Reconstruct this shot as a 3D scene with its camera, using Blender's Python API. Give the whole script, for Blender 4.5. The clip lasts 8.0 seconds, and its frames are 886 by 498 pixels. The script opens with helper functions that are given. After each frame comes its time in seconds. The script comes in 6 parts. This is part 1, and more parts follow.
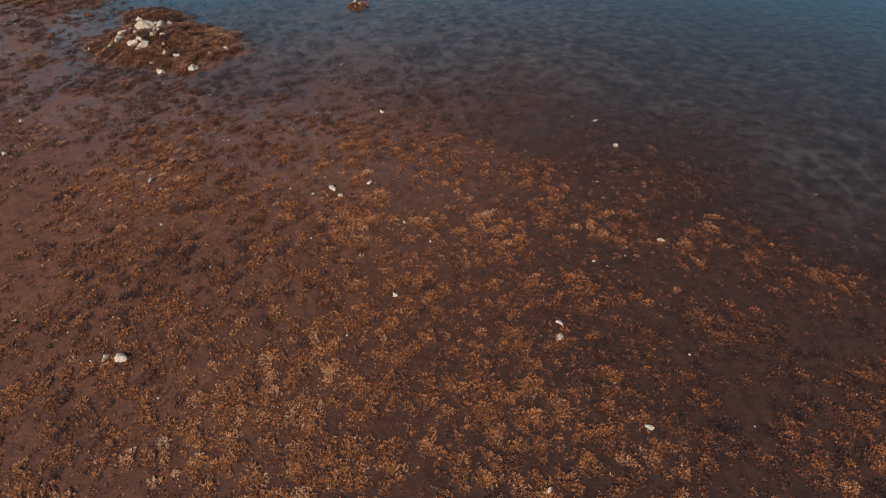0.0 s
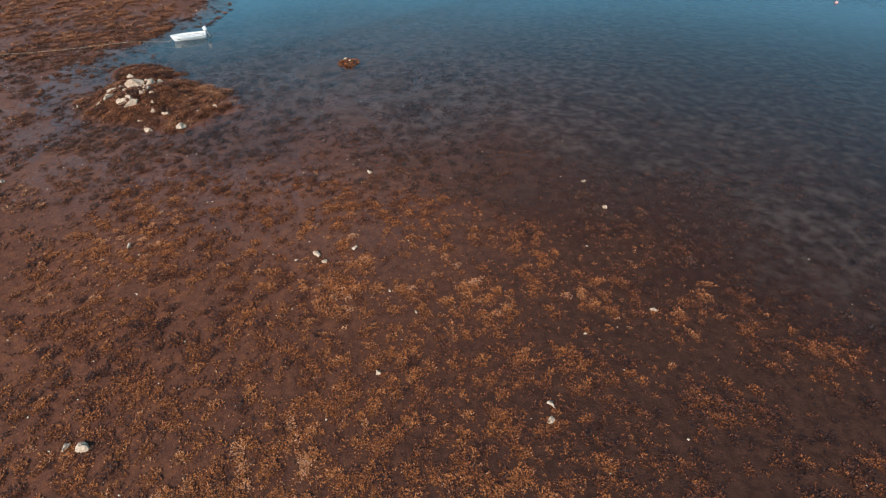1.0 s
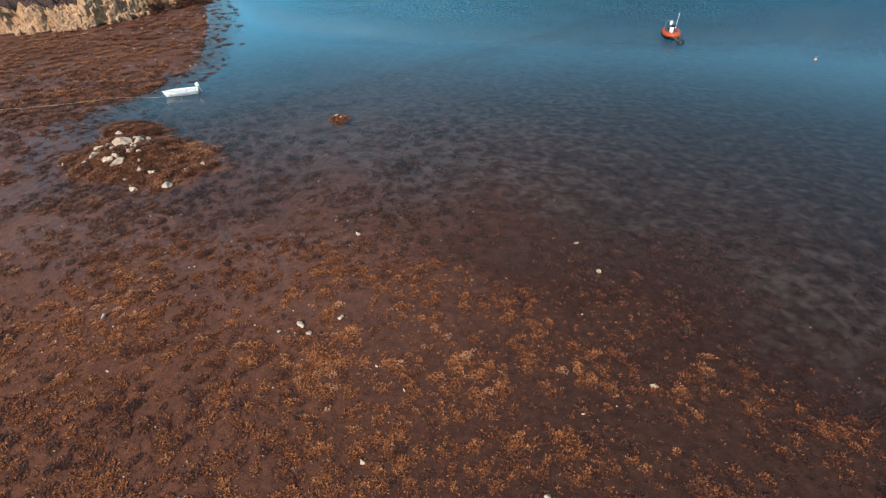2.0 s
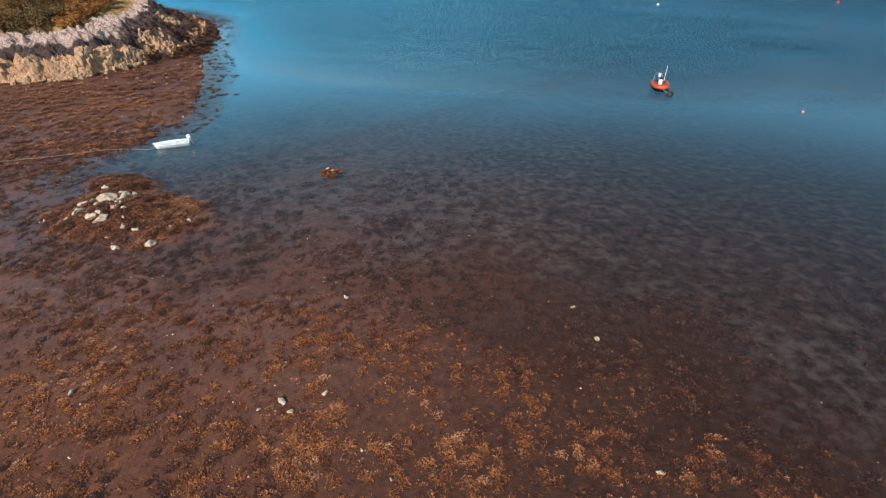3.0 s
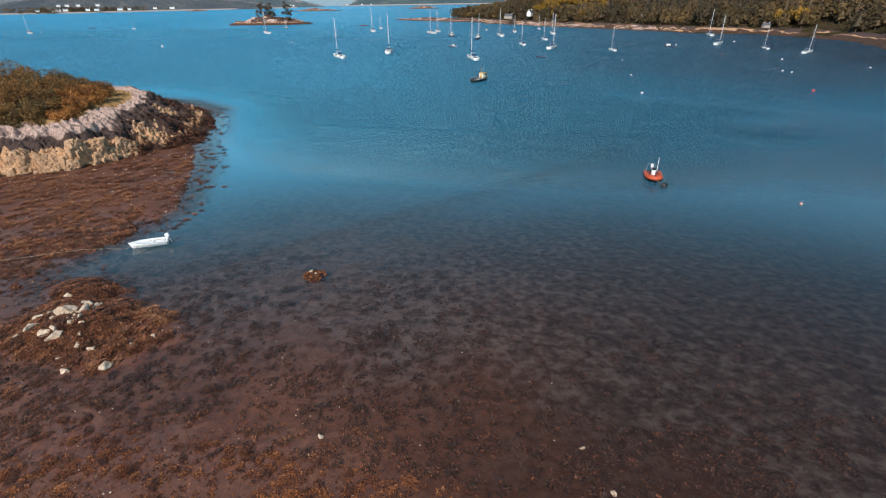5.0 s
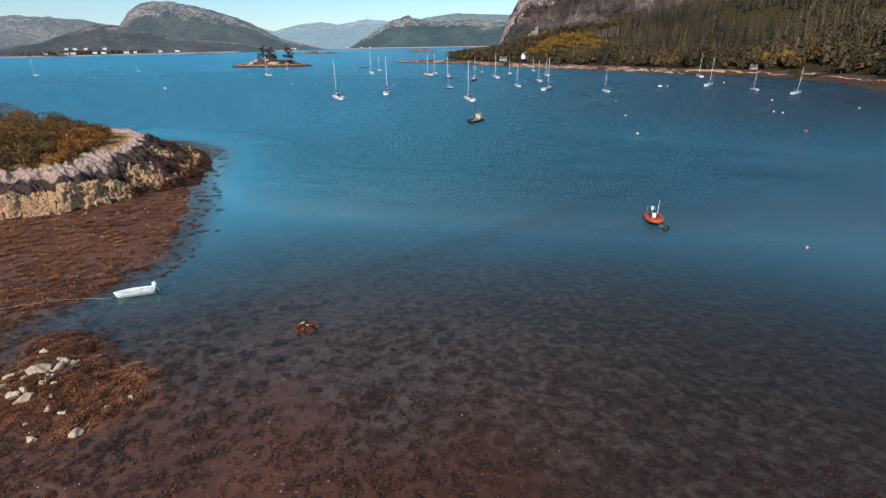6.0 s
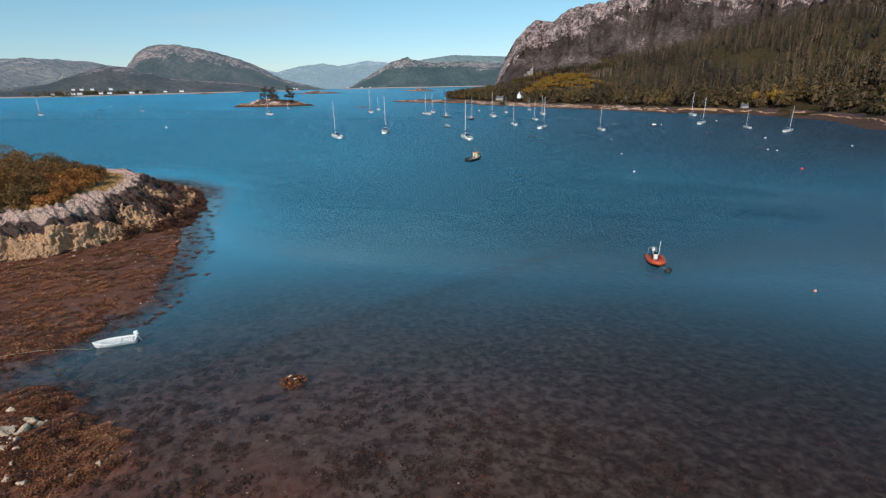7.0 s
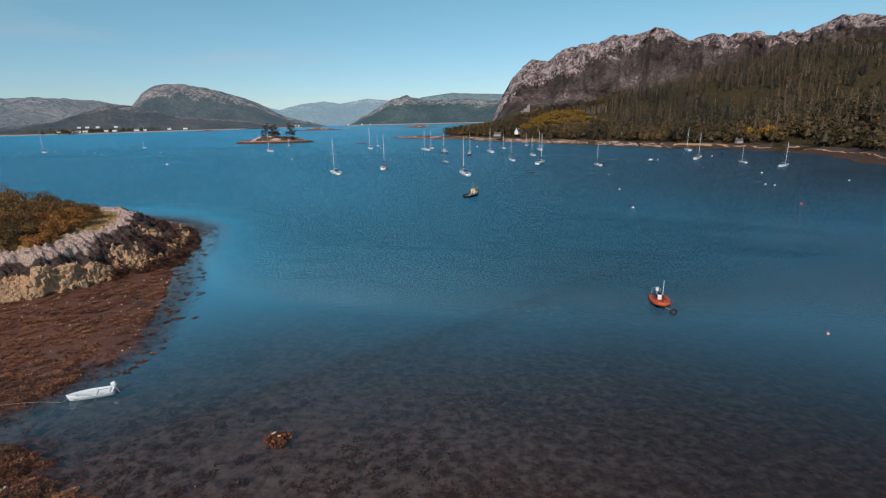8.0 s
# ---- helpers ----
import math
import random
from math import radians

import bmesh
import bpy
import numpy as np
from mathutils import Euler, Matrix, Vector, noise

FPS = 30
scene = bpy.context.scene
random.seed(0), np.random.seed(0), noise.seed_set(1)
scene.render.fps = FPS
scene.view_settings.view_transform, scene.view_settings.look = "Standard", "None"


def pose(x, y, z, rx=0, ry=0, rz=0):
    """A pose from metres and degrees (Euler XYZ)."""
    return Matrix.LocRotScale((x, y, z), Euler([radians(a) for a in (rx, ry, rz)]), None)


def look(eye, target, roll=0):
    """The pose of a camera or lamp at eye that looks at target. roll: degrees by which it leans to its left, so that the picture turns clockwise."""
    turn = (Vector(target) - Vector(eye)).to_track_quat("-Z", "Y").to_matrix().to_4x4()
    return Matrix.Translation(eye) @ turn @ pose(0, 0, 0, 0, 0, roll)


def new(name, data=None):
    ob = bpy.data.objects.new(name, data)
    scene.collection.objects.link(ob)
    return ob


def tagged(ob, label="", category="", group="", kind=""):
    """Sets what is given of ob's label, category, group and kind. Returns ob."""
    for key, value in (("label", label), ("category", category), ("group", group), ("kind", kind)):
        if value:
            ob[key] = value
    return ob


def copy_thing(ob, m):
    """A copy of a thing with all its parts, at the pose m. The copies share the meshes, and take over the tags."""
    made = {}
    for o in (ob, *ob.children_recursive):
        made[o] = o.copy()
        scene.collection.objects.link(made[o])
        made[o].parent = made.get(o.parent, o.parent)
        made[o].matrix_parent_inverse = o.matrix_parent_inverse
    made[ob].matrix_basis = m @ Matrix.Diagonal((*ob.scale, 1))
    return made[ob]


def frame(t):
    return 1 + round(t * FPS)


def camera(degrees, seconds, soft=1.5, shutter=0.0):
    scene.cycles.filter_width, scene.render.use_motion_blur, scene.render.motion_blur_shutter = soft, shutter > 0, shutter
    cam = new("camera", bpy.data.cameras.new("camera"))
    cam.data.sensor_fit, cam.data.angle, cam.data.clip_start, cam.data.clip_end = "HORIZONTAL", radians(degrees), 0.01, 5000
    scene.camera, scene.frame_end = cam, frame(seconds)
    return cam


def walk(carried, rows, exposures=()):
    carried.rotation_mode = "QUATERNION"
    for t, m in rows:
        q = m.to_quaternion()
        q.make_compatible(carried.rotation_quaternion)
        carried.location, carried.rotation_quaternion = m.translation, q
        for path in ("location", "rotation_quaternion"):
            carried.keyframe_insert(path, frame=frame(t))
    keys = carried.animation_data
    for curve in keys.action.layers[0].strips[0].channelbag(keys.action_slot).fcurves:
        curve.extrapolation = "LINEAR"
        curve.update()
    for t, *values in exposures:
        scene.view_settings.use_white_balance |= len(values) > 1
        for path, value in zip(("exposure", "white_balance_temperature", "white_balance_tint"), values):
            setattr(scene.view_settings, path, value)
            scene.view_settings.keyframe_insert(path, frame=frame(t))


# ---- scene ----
cam = camera(86.0, 8.0, 1.2)
PATH = [
    (0, (1.444, 2.109, 16.149), (1.059, 3.367, 14.642), -2.5),
    (0.5, (1.485, 2.933, 16.427), (1.096, 4.244, 14.968), -2.4),
    (1, (1.411, 3.736, 16.719), (1.023, 5.104, 15.312), -1.9),
    (1.5, (1.309, 4.542, 16.985), (0.923, 5.966, 15.635), -1.6),
    (3, (1.001, 7.007, 17.901), (0.617, 8.581, 16.728), -0.9),
    (3.5, (0.915, 7.993, 18.171), (0.528, 9.608, 17.056), -0.9),
    (4, (0.823, 8.929, 18.427), (0.431, 10.584, 17.374), -0.9),
    (4.5, (0.685, 9.847, 18.642), (0.291, 11.539, 17.652), -0.9),
    (6, (0.091, 12.374, 19.179), (-0.306, 14.167, 18.387), -0.9),
    (6.5, (0.0, 13.252, 19.337), (-0.398, 15.073, 18.612), -1.0),
    (7, (-0.028, 14.053, 19.481), (-0.428, 15.899, 18.825), -1.0),
    (7.5, (-0.042, 14.86, 19.651), (-0.443, 16.729, 19.062), -1.1),
    (8, (-0.08, 15.811, 19.762), (-0.484, 17.699, 19.24), -1.2),
]
walk(cam, [(t, look(eye, target, roll)) for t, eye, target, roll in PATH],
     [(0.0, 0.06, 6340, 13), (0.5, 0.14, 6340, 13), (1.0, 0.23, 6300, 13), (1.5, 0.29, 6280, 13), (3.0, 0.34, 6250, 13), (4.5, 0.28, 6250, 13), (6.0, 0.06, 6240, 13), (6.5, -0.03, 6240, 13), (7.0, -0.12, 6220, 13), (7.5, -0.23, 6210, 13), (8.0, -0.31, 6210, 13)])

# ---- light ----
SUN = Vector((-0.12, -0.78, 0.62)).normalized()
world = bpy.data.worlds.new("sky")
scene.world = world
world.use_nodes = True
wn, wl = world.node_tree.nodes, world.node_tree.links
wn.clear()
sky = wn.new("ShaderNodeTexSky")
sky.sky_type, sky.sun_disc = "NISHITA", False
sky.sun_elevation = math.asin(SUN.z)
sky.sun_rotation = math.atan2(SUN.x, SUN.y)
sky.air_density, sky.dust_density, sky.ozone_density = 1.0, 0.0, 1.5
tone = wn.new("ShaderNodeMix")
tone.data_type, tone.blend_type = "RGBA", "MULTIPLY"
tone.inputs["Factor"].default_value = 1.0
bg = wn.new("ShaderNodeBackground")
bg.inputs["Strength"].default_value = 0.081
wout = wn.new("ShaderNodeOutputWorld")
# thin cirrus high up and a low bank of haze cloud
wco = wn.new("ShaderNodeTexCoord")
wmap = wn.new("ShaderNodeMapping")
wmap.inputs["Scale"].default_value = (1.2, 1.2, 9.0)
wno = wn.new("ShaderNodeTexNoise")
wno.inputs["Scale"].default_value, wno.inputs["Detail"].default_value = 2.2, 7
wra = wn.new("ShaderNodeValToRGB")
wra.color_ramp.elements[0].position, wra.color_ramp.elements[1].position = 0.55, 0.85
wra.color_ramp.elements[1].color = (0.45, 0.45, 0.45, 1)
wmix = wn.new("ShaderNodeMix")
wmix.data_type = "RGBA"
wmix.inputs[7].default_value = (7.0, 8.0, 8.6, 1)
wl.new(wco.outputs["Generated"], wmap.inputs["Vector"])
wl.new(wmap.outputs["Vector"], wno.inputs["Vector"])
wl.new(wno.outputs["Fac"], wra.inputs["Fac"])
wl.new(wra.outputs["Color"], wmix.inputs["Factor"])
# cooler towards the horizon, clearer higher up
wsep = wn.new("ShaderNodeSeparateXYZ")
wgr = wn.new("ShaderNodeValToRGB")
wgr.color_ramp.elements[0].color = (0.94, 1.10, 1.38, 1)
wgr.color_ramp.elements[1].position, wgr.color_ramp.elements[1].color = 0.24, (1.14, 1.62, 1.40, 1)
wl.new(wco.outputs["Generated"], wsep.inputs[0])
wl.new(wsep.outputs[2], wgr.inputs["Fac"])
wl.new(wgr.outputs["Color"], tone.inputs[7])
wl.new(sky.outputs["Color"], tone.inputs[6])
wl.new(tone.outputs[2], wmix.inputs[6])
wl.new(wmix.outputs[2], bg.inputs["Color"])
wl.new(bg.outputs["Background"], wout.inputs["Surface"])
lamp = bpy.data.lights.new("sun", "SUN")
lamp.energy, lamp.angle, lamp.color = 4.2, radians(0.55), (1.0, 0.92, 0.80)
new("sun", lamp).matrix_world = look(SUN * 900, (0, 0, 0))


# ---- helpers of this scene ----
def smooth(a, b, x):
    t = np.clip((np.asarray(x, float) - a) / (b - a), 0, 1)
    return t * t * (3 - 2 * t)


def vnoise(x, y, seed=0):
    """Smooth value noise in the plane, 0 to 1."""
    x, y = np.asarray(x, float), np.asarray(y, float)
    i, j = np.floor(x).astype(np.int64), np.floor(y).astype(np.int64)
    fx, fy = x - i, y - j
    fx, fy = fx * fx * (3 - 2 * fx), fy * fy * (3 - 2 * fy)

    def h(a, b):
        v = (a * 374761393 + b * 668265263 + seed * 1442695041) & 0xFFFFFFFF
        v = ((v ^ (v >> 13)) * 1274126177) & 0xFFFFFFFF
        return ((v ^ (v >> 16)) & 0xFFFF) / 65535.0
    return (h(i, j) * (1 - fx) + h(i + 1, j) * fx) * (1 - fy) + (h(i, j + 1) * (1 - fx) + h(i + 1, j + 1) * fx) * fy


def fbm(x, y, octaves=4, seed=0):
    out, amp, tot = 0.0, 1.0, 0.0
    for o in range(octaves):
        out = out + amp * vnoise(np.asarray(x) * 2 ** o, np.asarray(y) * 2 ** o, seed + 17 * o)
        tot += amp
        amp *= 0.5
    return out / tot


def inside(poly, x, y):
    x, y = np.asarray(x, float), np.asarray(y, float)
    c = np.zeros(x.shape, bool)
    for (x0, y0), (x1, y1) in zip(poly, poly[1:] + poly[:1]):
        cross = (y0 > y) != (y1 > y)
        c ^= cross & (x < (x1 - x0) * (y - y0) / ((y1 - y0) or 1e-9) + x0)
    return c


def inland(poly, x, y):
    """Signed distance to a closed line: positive inside."""
    x, y = np.asarray(x, float), np.asarray(y, float)
    best = np.full(x.shape, 1e9)
    for (x0, y0), (x1, y1) in zip(poly, poly[1:] + poly[:1]):
        dx, dy = x1 - x0, y1 - y0
        k = np.clip(((x - x0) * dx + (y - y0) * dy) / (dx * dx + dy * dy), 0, 1)
        best = np.minimum(best, np.hypot(x - x0 - k * dx, y - y0 - k * dy))
    return np.where(inside(poly, x, y), best, -best)


def np_mesh(name, verts, faces, mat, smooth_shade=False, attrs=None):
    """A mesh from arrays: verts (n, 3) and faces (m, 3 or 4)."""
    verts, faces = np.asarray(verts, np.float32), np.asarray(faces, np.int32)
    me, k = bpy.data.meshes.new(name), faces.shape[1]
    me.vertices.add(len(verts))
    me.vertices.foreach_set("co", verts.ravel())
    me.loops.add(faces.size)
    me.loops.foreach_set("vertex_index", faces.ravel())
    me.polygons.add(len(faces))
    me.polygons.foreach_set("loop_start", np.arange(0, faces.size, k, dtype=np.int32))
    me.polygons.foreach_set("loop_total", np.full(len(faces), k, np.int32))
    me.polygons.foreach_set("use_smooth", np.full(len(faces), smooth_shade))
    me.update(calc_edges=True)
    for key, values in (attrs or {}).items():
        a = me.attributes.new(key, "FLOAT", "POINT")
        a.data.foreach_set("value", np.asarray(values, np.float32).ravel())
    me.materials.append(mat)
    return me


def grid_mesh(name, X, Y, Z, mat, attrs=None, smooth_shade=True):
    n, m = X.shape
    i = np.arange(n * m).reshape(n, m)
    f = np.stack([i[:-1, :-1], i[1:, :-1], i[1:, 1:], i[:-1, 1:]], -1).reshape(-1, 4)
    return np_mesh(name, np.stack([X, Y, Z], -1).reshape(-1, 3), f, mat, smooth_shade, attrs)


def thing(name, label, category, group="", kind=""):
    return tagged(new(name), label, category, group, kind)


def part(name, bm, material, parent, label="", smooth_shade=False):
    me = bpy.data.meshes.new(name)
    bmesh.ops.recalc_face_normals(bm, faces=bm.faces)
    for f in bm.faces:
        f.smooth = smooth_shade
    bm.to_mesh(me)
    bm.free()
    me.materials.append(material)
    ob = new(name, me)
    ob.parent = parent
    return tagged(ob, label)


def box(sx, sy, sz, at=(0, 0, 0), bevel=0.0, turn=0.0):
    bm = bmesh.new()
    bmesh.ops.create_cube(bm, size=1, matrix=Matrix.Translation(at) @ Matrix.Rotation(turn, 4, "Z") @ Matrix.Diagonal((sx, sy, sz, 1)))
    if bevel:
        bmesh.ops.bevel(bm, geom=bm.edges[:], offset=bevel, segments=2, affect="EDGES", profile=0.6)
    return bm


def tube(points, r, sides=8, ends=None, bm=None):
    """A round bar along points; r may be a list."""
    bm = bm or bmesh.new()
    pts = [Vector(p) for p in points]
    rs = r if isinstance(r, (list, tuple)) else [r] * len(pts)
    rings = []
    for k, p in enumerate(pts):
        d = (pts[min(k + 1, len(pts) - 1)] - pts[max(k - 1, 0)]).normalized()
        a = d.orthogonal().normalized() if abs(d.z) < 0.9 else Vector((1, 0, 0))
        a = (a - d * a.dot(d)).normalized()
        if abs(d.z) < 0.9:
            a = Vector((0, 0, 1)) - d * d.z
            a.normalize()
        b = d.cross(a)
        rings.append([bm.verts.new(p + (a * math.cos(2 * math.pi * i / sides) + b * math.sin(2 * math.pi * i / sides)) * rs[k]) for i in range(sides)])
    for u, v in zip(rings, rings[1:]):
        for i in range(sides):
            bm.faces.new((u[i], u[(i + 1) % sides], v[(i + 1) % sides], v[i]))
    bm.faces.new(rings[0][::-1])
    bm.faces.new(rings[-1])
    return bm


def stone_bm(size, seed, flat=0.6, sub=2, rough=0.28):
    """An angular, worn stone that rests on z = 0."""
    bm = bmesh.new()
    bmesh.ops.create_icosphere(bm, subdivisions=sub, radius=0.5)
    rnd = random.Random(seed)
    cuts = [(Vector((rnd.gauss(0, 1), rnd.gauss(0, 1), rnd.gauss(0, 0.8))).normalized(), rnd.uniform(0.2, 0.38)) for _ in range(12)]
    for v in bm.verts:
        for n, c in cuts:
            d = v.co.dot(n)
            if d > c:
                v.co -= n * (d - c)
        v.co *= 1 + rough * (noise.noise(v.co * 3 + Vector((seed, 0, 0))) * 1.1 + noise.noise(v.co * 8 + Vector((0, seed, 0))) * 0.5)
        v.co = Vector((v.co.x * size[0], v.co.y * size[1], v.co.z * size[2] * (1 if v.co.z > 0 else flat)))
    low = min(v.co.z for v in bm.verts)
    for v in bm.verts:
        v.co.z -= low
    return bm


# ---- materials ----
def material(name):
    m = bpy.data.materials.new(name)
    m.use_nodes = True
    nt = m.node_tree
    nt.nodes.clear()
    out = nt.nodes.new("ShaderNodeOutputMaterial")
    b = nt.nodes.new("ShaderNodeBsdfPrincipled")
    nt.links.new(b.outputs[0], out.inputs["Surface"])
    return m, nt, b, out


def coords(nt, scale=(1, 1, 1), kind="Object"):
    c = nt.nodes.new("ShaderNodeTexCoord")
    mp = nt.nodes.new("ShaderNodeMapping")
    mp.inputs["Scale"].default_value = scale
    nt.links.new(c.outputs[kind], mp.inputs["Vector"])
    return mp.outputs["Vector"]


def noise_node(nt, vec, scale, detail=6, rough=0.6, distort=0.0):
    n = nt.nodes.new("ShaderNodeTexNoise")
    n.inputs["Scale"].default_value, n.inputs["Detail"].default_value = scale, detail
    n.inputs["Roughness"].default_value, n.inputs["Distortion"].default_value = rough, distort
    nt.links.new(vec, n.inputs["Vector"])
    return n.outputs["Fac"]


def ramp(nt, fac, stops, mode="LINEAR"):
    r = nt.nodes.new("ShaderNodeValToRGB")
    r.color_ramp.interpolation = mode
    el = r.color_ramp.elements
    while len(el) < len(stops):
        el.new(0.5)
    for e, (p, c) in zip(el, stops):
        e.position, e.color = p, (*c, 1) if len(c) == 3 else c
    nt.links.new(fac, r.inputs["Fac"])
    return r.outputs["Color"]


def mixc(nt, fac, a, b, mode="MIX"):
    m = nt.nodes.new("ShaderNodeMix")
    m.data_type, m.blend_type = "RGBA", mode
    for sock, v in ((m.inputs["Factor"], fac), (m.inputs[6], a), (m.inputs[7], b)):
        if isinstance(v, (int, float)):
            sock.default_value = v
        elif isinstance(v, tuple):
            sock.default_value = (*v, 1) if len(v) == 3 else v
        else:
            nt.links.new(v, sock)
    return m.outputs[2]


def mathn(nt, op, a, b=0.0, clamp=False):
    m = nt.nodes.new("ShaderNodeMath")
    m.operation, m.use_clamp = op, clamp
    for sock, v in zip(m.inputs, (a, b)):
        if isinstance(v, (int, float)):
            sock.default_value = v
        else:
            nt.links.new(v, sock)
    return m.outputs[0]


def bump(nt, b, height, strength=0.4, distance=0.05):
    n = nt.nodes.new("ShaderNodeBump")
    n.inputs["Strength"].default_value, n.inputs["Distance"].default_value = strength, distance
    nt.links.new(height, n.inputs["Height"])
    nt.links.new(n.outputs[0], b.inputs["Normal"])
    return n


def attr(nt, name):
    a = nt.nodes.new("ShaderNodeAttribute")
    a.attribute_name = name
    return a.outputs["Fac"]


def plain(name, colour, rough=0.5, metal=0.0, vary=0.18, scale=3.0, bumped=0.1):
    """Paint, plastic, metal or rope with slight stains and relief."""
    m, nt, b, out = material(name)
    v = coords(nt)
    dark = tuple(c * (1 - vary) for c in colour)
    light = tuple(min(1, c * (1 + vary * 0.6)) for c in colour)
    n1 = noise_node(nt, v, scale, 8, 0.65)
    nt.links.new(ramp(nt, n1, [(0.3, dark), (0.7, light)]), b.inputs["Base Color"])
    b.inputs["Roughness"].default_value, b.inputs["Metallic"].default_value = rough, metal
    if bumped:
        bump(nt, b, noise_node(nt, v, scale * 12, 4), bumped, 0.01)
    return m


def rock_mat(name, stops, scale=1.0, stretch=(1, 1, 1), rough=0.85, relief=0.5, dist=0.12):
    m, nt, b, out = material(name)
    v = coords(nt, stretch)
    n1 = noise_node(nt, v, 0.9 * scale, 10, 0.7, 0.4)
    n2 = noise_node(nt, v, 7 * scale, 8, 0.7)
    f = mathn(nt, "ADD", mathn(nt, "MULTIPLY", n1, 0.6), mathn(nt, "MULTIPLY", n2, 0.4))
    nt.links.new(ramp(nt, f, stops), b.inputs["Base Color"])
    b.inputs["Roughness"].default_value = rough
    bump(nt, b, f, relief, dist)
    return m


def leaf_mat(name, stops, rough=0.7, size=0.25, each=0.4, tree=0.0):
    m, nt, b, out = material(name)
    g = nt.nodes.new("ShaderNodeNewGeometry")
    big = noise_node(nt, coords(nt), size, 4, 0.65)
    f = mathn(nt, "ADD", mathn(nt, "MULTIPLY", g.outputs["Random Per Island"], each), mathn(nt, "MULTIPLY", big, 1 - each - tree))
    if tree:
        f = mathn(nt, "ADD", f, mathn(nt, "MULTIPLY", attr(nt, "tree"), tree))
    nt.links.new(ramp(nt, f, stops), b.inputs["Base Color"])
    b.inputs["Roughness"].default_value = rough
    b.inputs["Specular IOR Level"].default_value = 0.25
    return m


def mud_material():
    m, nt, b, out = material("wet_mud")
    v = coords(nt)
    n1 = noise_node(nt, v, 0.22, 6, 0.6, 0.6)
    n2 = noise_node(nt, v, 2.3, 9, 0.68, 0.3)
    n3 = noise_node(nt, v, 14, 5, 0.7)
    base = ramp(nt, n1, [(0.32, (0.082, 0.032, 0.022)), (0.5, (0.132, 0.048, 0.029)), (0.68, (0.175, 0.063, 0.036))])
    weed = ramp(nt, n2, [(0.35, (0.068, 0.027, 0.018)), (0.5, (0.125, 0.046, 0.026)), (0.68, (0.25, 0.088, 0.036))])
    c = mixc(nt, 0.55, base, weed)
    c = mixc(nt, ramp(nt, n3, [(0.42, (0.0, 0.0, 0.0)), (0.75, (0.5, 0.5, 0.5))]), c, (0.10, 0.05, 0.03))
    grit = noise_node(nt, v, 11, 5, 0.75)
    c = mixc(nt, ramp(nt, grit, [(0.58, (0, 0, 0)), (0.68, (0.55, 0.55, 0.55))]), c, (0.33, 0.145, 0.075))
    c = mixc(nt, ramp(nt, grit, [(0.32, (0.6, 0.6, 0.6)), (0.42, (0, 0, 0))]), c, (0.045, 0.020, 0.015))
    # pale sand between dark patches of weed further out
    sand = mathn(nt, "MULTIPLY", attr(nt, "sand"), 1.0)
    n4 = noise_node(nt, coords(nt, (0.85, 1.0, 1)), 1.7, 7, 0.66, 0.15)
    bed = ramp(nt, n4, [(0.38, (0.036, 0.020, 0.017)), (0.48, (0.092, 0.057, 0.049)), (0.60, (0.150, 0.101, 0.090))])
    streak = noise_node(nt, coords(nt, (2.6, 0.22, 1)), 0.8, 5, 0.6, 0.2)
    bed = mixc(nt, ramp(nt, streak, [(0.34, (0.25, 0.25, 0.25)), (0.44, (0, 0, 0))]), bed, (0.035, 0.025, 0.022))
    bed = mixc(nt, ramp(nt, streak, [(0.54, (0, 0, 0)), (0.66, (0.5, 0.5, 0.5))]), bed, (0.105, 0.077, 0.066))
    # mud and bed turn darker towards the right
    bed = mixc(nt, attr(nt, "dark_mud"), bed, ramp(nt, n4, [(0.40, (0.026, 0.018, 0.016)), (0.49, (0.060, 0.043, 0.037)), (0.60, (0.122, 0.096, 0.085))]))
    c = mixc(nt, attr(nt, "dark_mud"), c, ramp(nt, n2, [(0.35, (0.031, 0.014, 0.010)), (0.65, (0.068, 0.030, 0.020))]))
    c = mixc(nt, sand, c, bed)
    nt.links.new(c, b.inputs["Base Color"])
    wet = noise_node(nt, v, 0.35, 5, 0.6, 0.8)
    nt.links.new(mixc(nt, attr(nt, "wet"), (0.75, 0.75, 0.75), ramp(nt, wet, [(0.46, (0.7, 0.7, 0.7)), (0.54, (0.14, 0.14, 0.14))])), b.inputs["Roughness"])
    nt.links.new(ramp(nt, attr(nt, "wet"), [(0.0, (0.12, 0.12, 0.12)), (1.0, (0.6, 0.6, 0.6))]), b.inputs["Specular IOR Level"])
    bump(nt, b, mathn(nt, "ADD", n2, mathn(nt, "MULTIPLY", n3, 0.4)), 0.7, 0.08)
    return m


